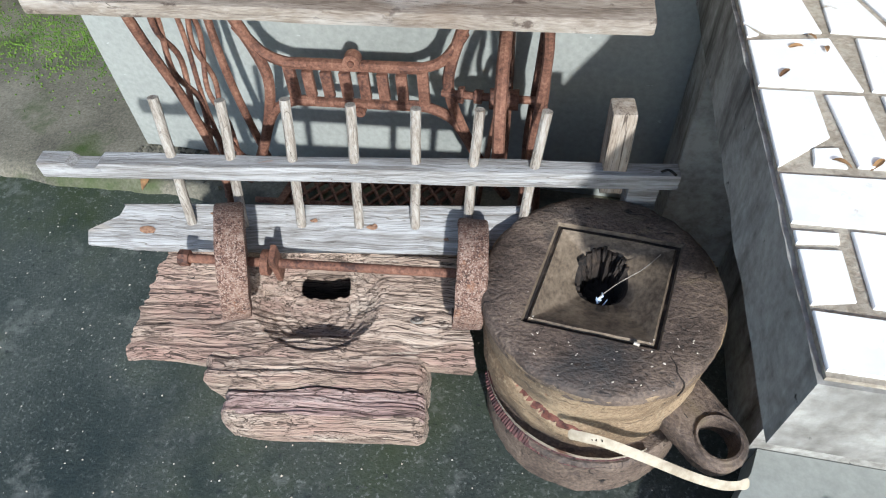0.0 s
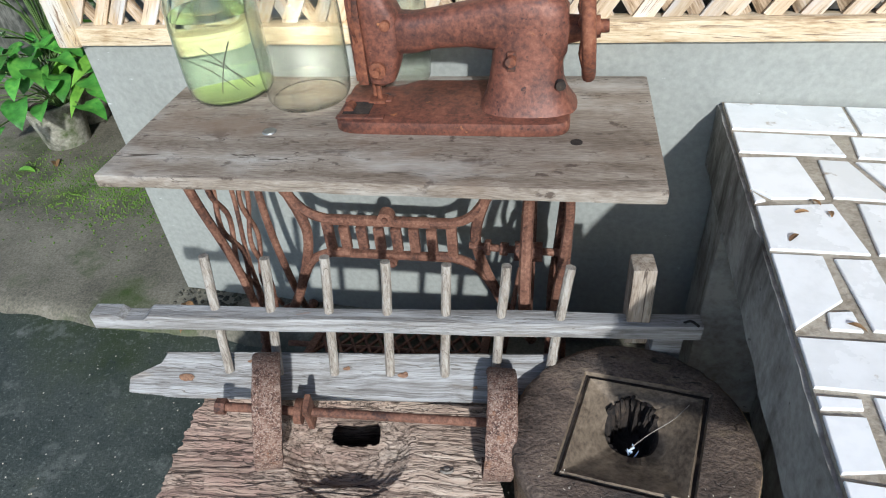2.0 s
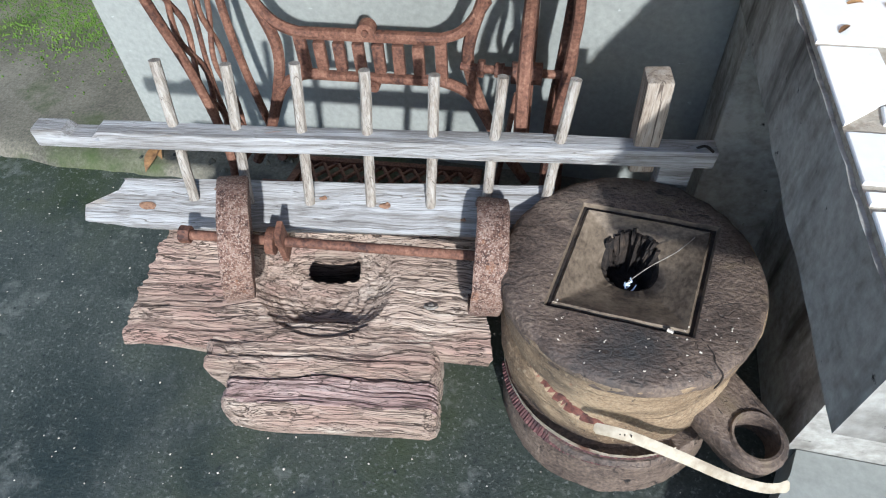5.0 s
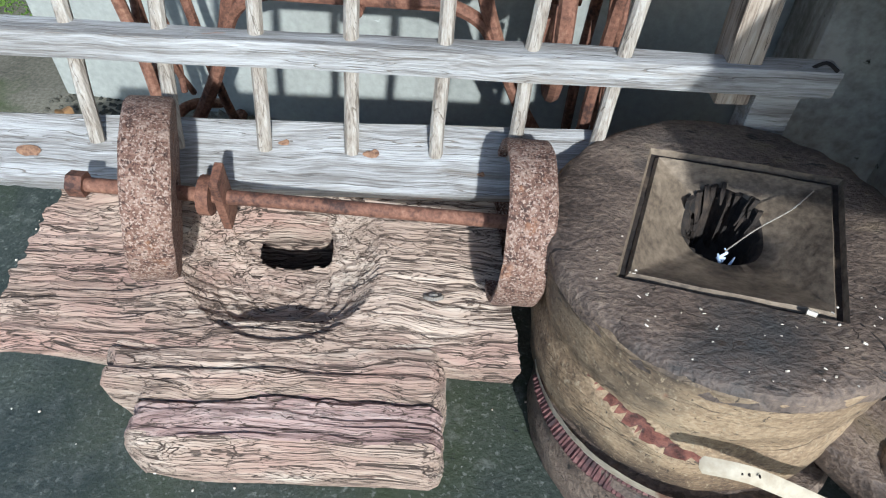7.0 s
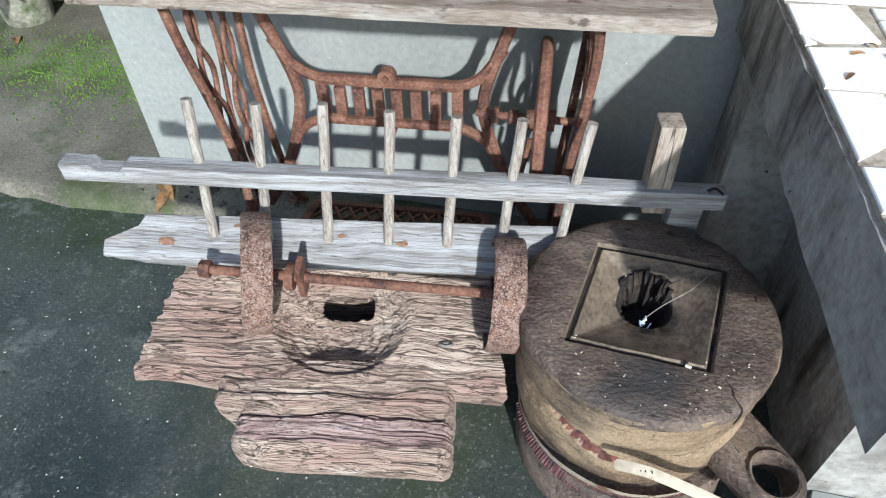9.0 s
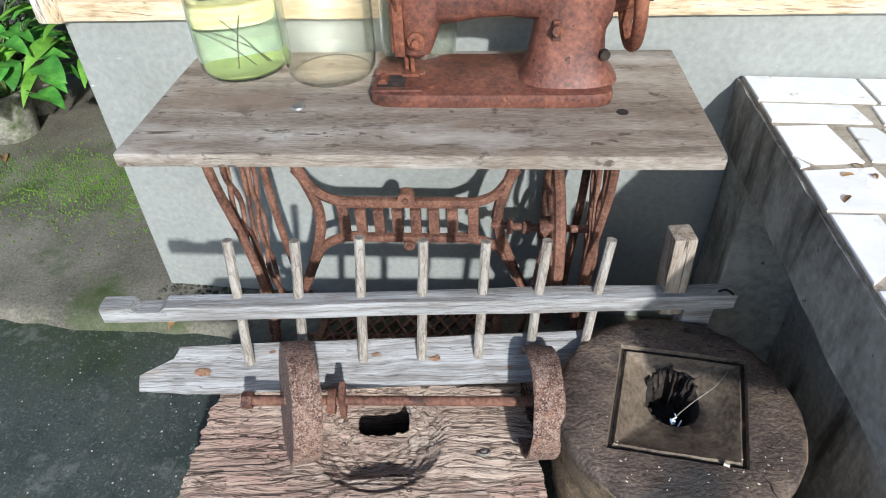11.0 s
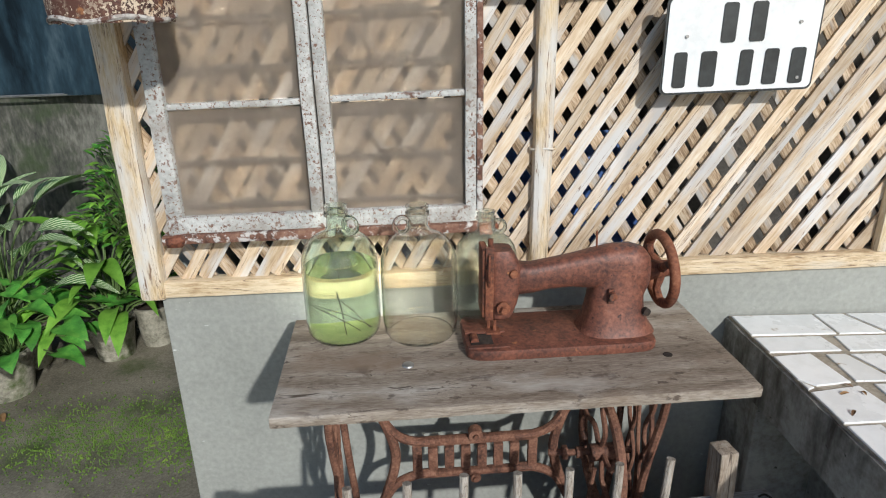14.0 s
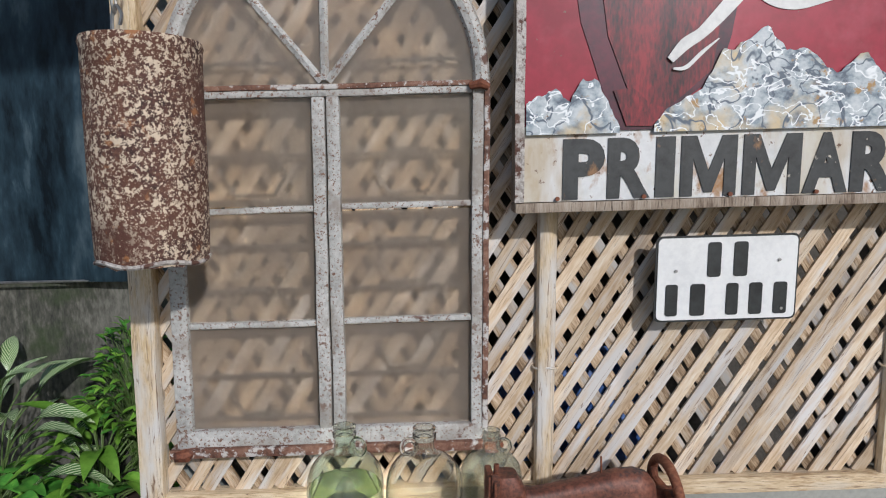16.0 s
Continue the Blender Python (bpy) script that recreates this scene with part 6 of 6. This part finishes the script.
for k in range(16):
    a = radians(rk.uniform(15, 175))
    c, s = math.cos(a), math.sin(a)
    p = Vector((0.002 + 0.05 * c, 0.034 + 0.066 * s, 0.232 + rk.uniform(-0.006, 0.014)))
    d = Vector((-c * rk.uniform(0.004, 0.016), -s * rk.uniform(0.004, 0.02), -rk.uniform(0.02, 0.055)))
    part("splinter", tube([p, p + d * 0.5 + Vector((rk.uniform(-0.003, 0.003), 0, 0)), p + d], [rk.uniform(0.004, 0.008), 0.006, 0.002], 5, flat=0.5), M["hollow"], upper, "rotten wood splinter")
# black strand laid on for the shade inside a split
part("crack", tube(curve_pts([(0.108, -0.112, 0.2585), (0.125, -0.135, 0.2585), (0.128, -0.15, 0.2575), (0.14, -0.163, 0.251), (0.142, -0.166, 0.235), (0.139, -0.167, 0.21)]), [0.0008] + [0.0016] * 29 + [0.0006], 5), M["hollow"], upper, "dark split running down the rim")
part("thread", tube(curve_pts([(0.0, 0.0, 0.222), (0.03, 0.02, 0.245), (0.07, 0.05, 0.256), (0.1, 0.085, 0.26)]), 0.0009, 5), M["rung"], upper, "thin grey twig")
for k in range(7):
    p = Vector((rk.uniform(-0.012, 0.014), rk.uniform(-0.008, 0.014), 0.205))
    part("shred", tube([p, p + Vector((rk.uniform(-0.012, 0.012), rk.uniform(-0.01, 0.01), rk.uniform(0.002, 0.007)))], [0.0022, 0.0012], 4, flat=0.3), M["shred"], upper, "pale blue plastic shred")
band = bmesh.new()
rows = []
for z, r in ((0.002, 0.2025), (0.012, 0.2055), (0.024, 0.2055)):
    rows.append([band.verts.new(((r + 0.002 * noise.noise((a * 5, 1, 1))) * math.cos(a), r * math.sin(a), z * (0.75 + 0.35 * math.sin((a - 3.2) * 1.4)) + 0.003 * noise.noise((a * 9, z * 20, 0)))) for a in [radians(178 + 128 * k / 90) for k in range(91)]])
for a, b in zip(rows, rows[1:]):
    for k in range(90):
        band.faces.new((a[k], a[k + 1], b[k + 1], b[k]))
bmesh.ops.solidify(band, geom=band.faces, thickness=0.004)
part("hoop", band, M["hoop"], mill, "pale peeling hoop", m=pose(-0.002, 0.02, 0.114, 2, 0, 0))
for k in range(64):
    a = radians(196 + 1.7 * k + rk.uniform(-0.5, 0.5))
    d = Vector((math.cos(a), math.sin(a), 0))
    c = Vector((-0.002, 0.018, 0.116)) + d * 0.1995
    w = 0.4 + 0.6 * math.sin(math.pi * k / 63)
    part("bark_tooth", tube([c, c + d * 0.013 * w + Vector((0, 0, -0.012 * w)), c + d * 0.007 + Vector((0, 0, -0.032 * w))], [0.006, 0.0064 * rk.uniform(0.8, 1.2), 0.003], 6), M["tooth"], mill)


def lug_mesh():
    """A thick tongue with a rounded end and a rimmed round hole."""
    n = 64
    bm = bmesh.new()
    hx, hw = 0.105, 0.054

    def outer(a, g):
        c, s = math.cos(a), math.sin(a)
        x, y = (hx + (hw + g) * c, (hw + g) * s)
        if c < 0:
            k = (hw + g) / max(abs(s), 1e-6)
            x = max(-0.05, hx + c * k)
            y = math.copysign(hw + g, s) * (1.0 + 0.12 * min(1, (hx - x) / 0.15)) if abs(s) > 0.33 else (hw + g) * s / 0.33 * 1.12
        return x, y
    angs = [2 * math.pi * k / n for k in range(n)]
    loops = []
    for g, z in ((-0.006, -0.03), (0.0, -0.02), (0.001, 0.014), (-0.004, 0.022), (-0.012, 0.024)):
        loops.append([bm.verts.new((*outer(a, g + 0.0016 * noise.noise((math.cos(a) * 9, math.sin(a) * 9, z * 40))), z + 0.002 * noise.noise((math.cos(a) * 4, math.sin(a) * 4, z * 30)))) for a in angs])
    for r, z in ((0.044, 0.024), (0.0415, 0.03), (0.037, 0.029), (0.035, 0.02), (0.034, -0.03)):
        loops.append([bm.verts.new((hx + r * math.cos(a), r * math.sin(a), z + 0.0015 * noise.noise((math.cos(a) * 6, math.sin(a) * 6, r * 90)))) for a in angs])
    loops.append(loops[0])
    for a, b in zip(loops, loops[1:]):
        for k in range(n):
            bm.faces.new((a[k], a[(k + 1) % n], b[(k + 1) % n], b[k]))
    return bm


part("lug", lug_mesh(), M["millwood"], mill, "dark lug with a rimmed round hole", m=pose(0.158, -0.052, 0.168, 2, 6, -46))
strip = tube(curve_pts([(-0.035, -0.2, 0.247), (0.0, -0.204, 0.252), (0.03, -0.203, 0.243), (0.1, -0.203, 0.212), (0.19, -0.205, 0.172), (0.25, -0.2, 0.15), (0.29, -0.185, 0.142)]), [0.004] + [0.009] * 33 + [0.011, 0.011, 0.007], 8, flat=0.14)
part("loose_strip", strip, M["band"], mill, "pale loose end of the hoop")
# tiny black dots drawn as the shade in nail holes
for x in (0.005, 0.012, 0.022):
    part("strip_nail_hole", tube([(x, -0.203, 0.2515), (x, -0.2062, 0.252)], 0.0012, 6), M["hollow"], mill)
for k in range(46):
    a, r = rk.uniform(3.4, 5.9), rk.uniform(0.13, 0.2)
    x, y = r * math.cos(a), r * math.sin(a)
    part("crumb", tube([(x, y, 0.2595), (x + rk.uniform(-0.004, 0.004), y + rk.uniform(-0.003, 0.003), 0.2605)], rk.uniform(0.0005, 0.0013), 5), M["shell"], upper, "pale crumb")
part("crumb", tube([(0.058, -0.108, 0.26), (0.067, -0.111, 0.2605)], 0.003, 6), M["shell"], upper, "pale husk")

# ---- plants ----
def leaf_mesh(length, width, material, kind="oval", droop=0.25, fold=0.25, name="leaf"):
    bm = bmesh.new()
    uvl = bm.loops.layers.uv.new("UVMap")
    n = 9
    rows = []
    for i in range(n + 1):
        t = i / n
        if kind == "heart":
            w = math.sin(math.pi * min(1, t * 0.82 + 0.18)) ** 0.75 * (1.0 if t > 0.05 else 0.85) * (1 - 0.35 * t)
        else:
            w = math.sin(math.pi * (0.03 + 0.97 * t)) ** 0.85 * (1 - 0.25 * t)
        w *= width / 2
        z = length * (0.1 * math.sin(math.pi * t) - droop * t * t)
        back = -0.12 * length if kind == "heart" and i == 0 else 0
        rows.append([bm.verts.new((s * w, t * length + (back if abs(s) > 0.5 else 0), z + fold * abs(s) * w + 0.04 * width * math.sin(t * 9 + s))) for s in (-1, -0.5, 0, 0.5, 1)])
    for i in range(n):
        for k in range(4):
            f = bm.faces.new((rows[i][k], rows[i][k + 1], rows[i + 1][k + 1], rows[i + 1][k]))
            for lp, (du, dv) in zip(f.loops, ((k, i), (k + 1, i), (k + 1, i + 1), (k, i + 1))):
                lp[uvl].uv = (du / 2 - 1, dv / n)
    return mesh_of(bm, name, material)


def pot_of(m, r, h, label):
    t = thing("flower_pot", m, label, "pot", "flower pots by the garden wall")
    part("pot", lathe([(0.0, 0.0), (r * 0.78, 0.0), (r * 0.9, h * 0.5), (r, h * 0.92), (r * 1.06, h * 0.93), (r * 1.06, h), (r * 0.93, h), (r * 0.9, h * 0.86), (0, h * 0.86)], 32), M["pot"], t)
    part("soil", lathe([(0.0, h * 0.89), (r * 0.9, h * 0.865), (0.0, h * 0.862)], 24), M["soil"], t)
    return t


def plant(name, m, label, leaf, count, spread, height, seed, stem_r=0.003, tilt=(20, 60), upright=0.5, low=0.35):
    rnd = random.Random(seed)
    t = thing(name, m, label, "plant")
    for k in range(count):
        a = k * 2.4 + rnd.uniform(-0.3, 0.3)
        f = (k + 0.5) / count
        r = spread * math.sqrt(f) * rnd.uniform(0.75, 1.15)
        z = height * (1 - (1 - low) * f) * rnd.uniform(0.85, 1.1)
        tip = Vector((r * math.cos(a), r * math.sin(a), z))
        st = part("stem", tube(curve_pts([(0.01 * math.cos(a), 0.01 * math.sin(a), 0), (tip.x * 0.35, tip.y * 0.35, z * 0.7), tip], 4), stem_r, 5), M["stem"], t)
        ob = new("leaf", leaf[k % len(leaf)])
        s = rnd.uniform(0.75, 1.2)
        ob.matrix_basis = Matrix.Translation(tip) @ Matrix.Rotation(a - math.pi / 2 + rnd.uniform(-0.5, 0.5), 4, "Z") @ Matrix.Rotation(radians(rnd.uniform(*tilt)) * (1 - 1.6 * f * upright), 4, "X") @ Matrix.Rotation(rnd.uniform(-0.4, 0.4), 4, "Y") @ Matrix.Diagonal((s, s, s, 1))
        ob.parent = t
    return t


hearts = [leaf_mesh(0.13, 0.11, M["leaf"], "heart", 0.3, 0.2), leaf_mesh(0.11, 0.085, M["leaf"], "heart", 0.4, 0.3)]
stripes = [leaf_mesh(0.26, 0.1, M["striped"], "oval", 0.25, 0.35), leaf_mesh(0.22, 0.085, M["striped"], "oval", 0.35, 0.3)]
ovals = [leaf_mesh(0.22, 0.075, M["leafpale"], "oval", 0.35, 0.35), leaf_mesh(0.19, 0.065, M["leafpale"], "oval", 0.5, 0.3)]
smalls = [leaf_mesh(0.07, 0.03, M["leaf"], "oval", 0.2, 0.3), leaf_mesh(0.065, 0.026, M["leafpale"], "oval", 0.3, 0.3)]
P1 = (-2.06, 2.2)
pot_of(pose(P1[0], P1[1], 0.03), 0.12, 0.2, "round mossy cement flower pot with a climber")
plant("heart_leaf_plant", pose(P1[0] + 0.06, P1[1], 0.2), "green heart-leaved climber in the cement pot", hearts, 60, 0.36, 0.28, 1, tilt=(-25, 25), upright=0.6)
pot_of(pose(-2.12, 2.42, 0.03), 0.13, 0.24, "mossy cement flower pot with a striped-leaved plant")
plant("striped_plant", pose(-2.08, 2.36, 0.24), "tall plant with green and cream striped leaves", stripes, 30, 0.34, 0.62, 2, 0.004, tilt=(20, 65), upright=0.5)
pot_of(pose(-1.75, 2.5, 0.03), 0.1, 0.17, "dark cement flower pot with an oval-leaved plant")
plant("oval_leaf_plant", pose(-1.7, 2.46, 0.17), "bright green plant with long oval leaves", ovals, 56, 0.27, 0.44, 3, 0.004, tilt=(10, 60), upright=0.6)
pot_of(pose(-1.6, 2.62, 0.03), 0.09, 0.2, "small cement flower pot with a bushy plant")
plant("bushy_plant", pose(-1.6, 2.62, 0.2), "bushy plant with many small green leaves", smalls, 260, 0.2, 0.78, 4, 0.0015, tilt=(0, 70), upright=0.5, low=0.55)
rl = random.Random(8)
for k, (x, y, z) in enumerate([(-1.95, 1.98, 0.034), (-2.02, 1.93, 0.034), (-0.93, 1.3, 0.036), (-0.88, 1.29, 0.036), (0.62, 1.02, 0.7505), (0.6, 1.0, 0.7505), (0.575, 0.94, 0.7505), (0.63, 0.99, 0.7505), (0.66, 0.77, 0.7505), (0.6, 0.76, 0.7505)]):
    ob = tagged(new("dry_leaf", leaf_mesh(0.024 if z > 0.5 else 0.1, 0.009 if z > 0.5 else 0.04, M["dryleaf"] if k != 1 else M["leafpale"], "oval", 0.15, 0.4, "dry_leaf")), "curled dry brown fallen leaf", "leaf", "fallen dry leaves")
    ob.matrix_basis = pose(x, y, z, rl.uniform(-8, 8), rl.uniform(-8, 8), rl.uniform(0, 360))
tagged(part("plastic_sheet", grid(-0.1, 0.28, 0.0, 0.3, 12, 10, lambda x, y: 0.01 * noise.noise((x * 12, y * 12, 0))), M["bluecloth"], m=pose(0, 1.44, 0.92, 80, 0, 0)), "crumpled blue plastic sheet behind the lattice", "sheet")

# ---- grit, rubble and moss ----
def scatter(count, seed, place, size, flat=0.6, sides=5):
    """Many small lumps joined into one mesh."""
    rnd = random.Random(seed)
    verts, faces = [], []
    for _ in range(count):
        x, y, z = place(rnd)
        r = rnd.uniform(*size)
        base = len(verts)
        a0 = rnd.uniform(0, 6)
        for k in range(sides):
            a = a0 + 2 * math.pi * k / sides
            verts.append((x + r * math.cos(a) * rnd.uniform(0.7, 1.2), y + r * math.sin(a) * rnd.uniform(0.7, 1.2), z - r * 0.3))
        verts.append((x + r * rnd.uniform(-0.3, 0.3), y + r * rnd.uniform(-0.3, 0.3), z + r * flat))
        faces += [(base + k, base + (k + 1) % sides, base + sides) for k in range(sides)]
    me = bpy.data.meshes.new("scatter")
    me.from_pydata(verts, [], faces)
    return me


def strewn(name, me, material, label, category):
    me.materials.append(material)
    return tagged(new(name, me), label, category, kind="stuff")


strewn("rubble", scatter(170, 31, lambda r: (r.uniform(-0.98, -0.45), 1.37 - abs(r.gauss(0, 0.05)), 0.034), (0.003, 0.013)), M["apron"], "crumbled mortar and stones along the wall foot", "rubble")
strewn("grit", scatter(420, 32, lambda r: (r.uniform(-1.2, 0.55), r.uniform(0.1, 1.15), 0.0015), (0.0008, 0.0028)), M["shell"], "pale grit strewn over the yard floor", "grit")
strewn("moss", scatter(5200, 33, lambda r: (-1.12 - abs(r.gauss(0, 0.6)), 1.88 + r.gauss(0, 0.085) * (1 + r.random()), 0.0315), (0.0015, 0.0055), 1.0), M["moss"], "bright green moss band on the damp concrete", "moss")

# ---- laths and tiles ----
lath_row(1.379, 1, M["lath"], 0.061, 0.0318, -0.96, 1.9, SILL1 - 0.005, TOP, 21)
# rear layer in the copy with shade in its colour
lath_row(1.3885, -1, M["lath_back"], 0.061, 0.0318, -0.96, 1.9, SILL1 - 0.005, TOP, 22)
for q in cut_tiles():
    bm, (cx, cy) = tile_mesh(q)
    ob = part("tile", bm, M["tile"], bench, "", False)
    ob.matrix_basis = Matrix.Translation((cx, cy, 0.7405)) @ Matrix.Rotation(random.uniform(-0.006, 0.006), 4, "X")
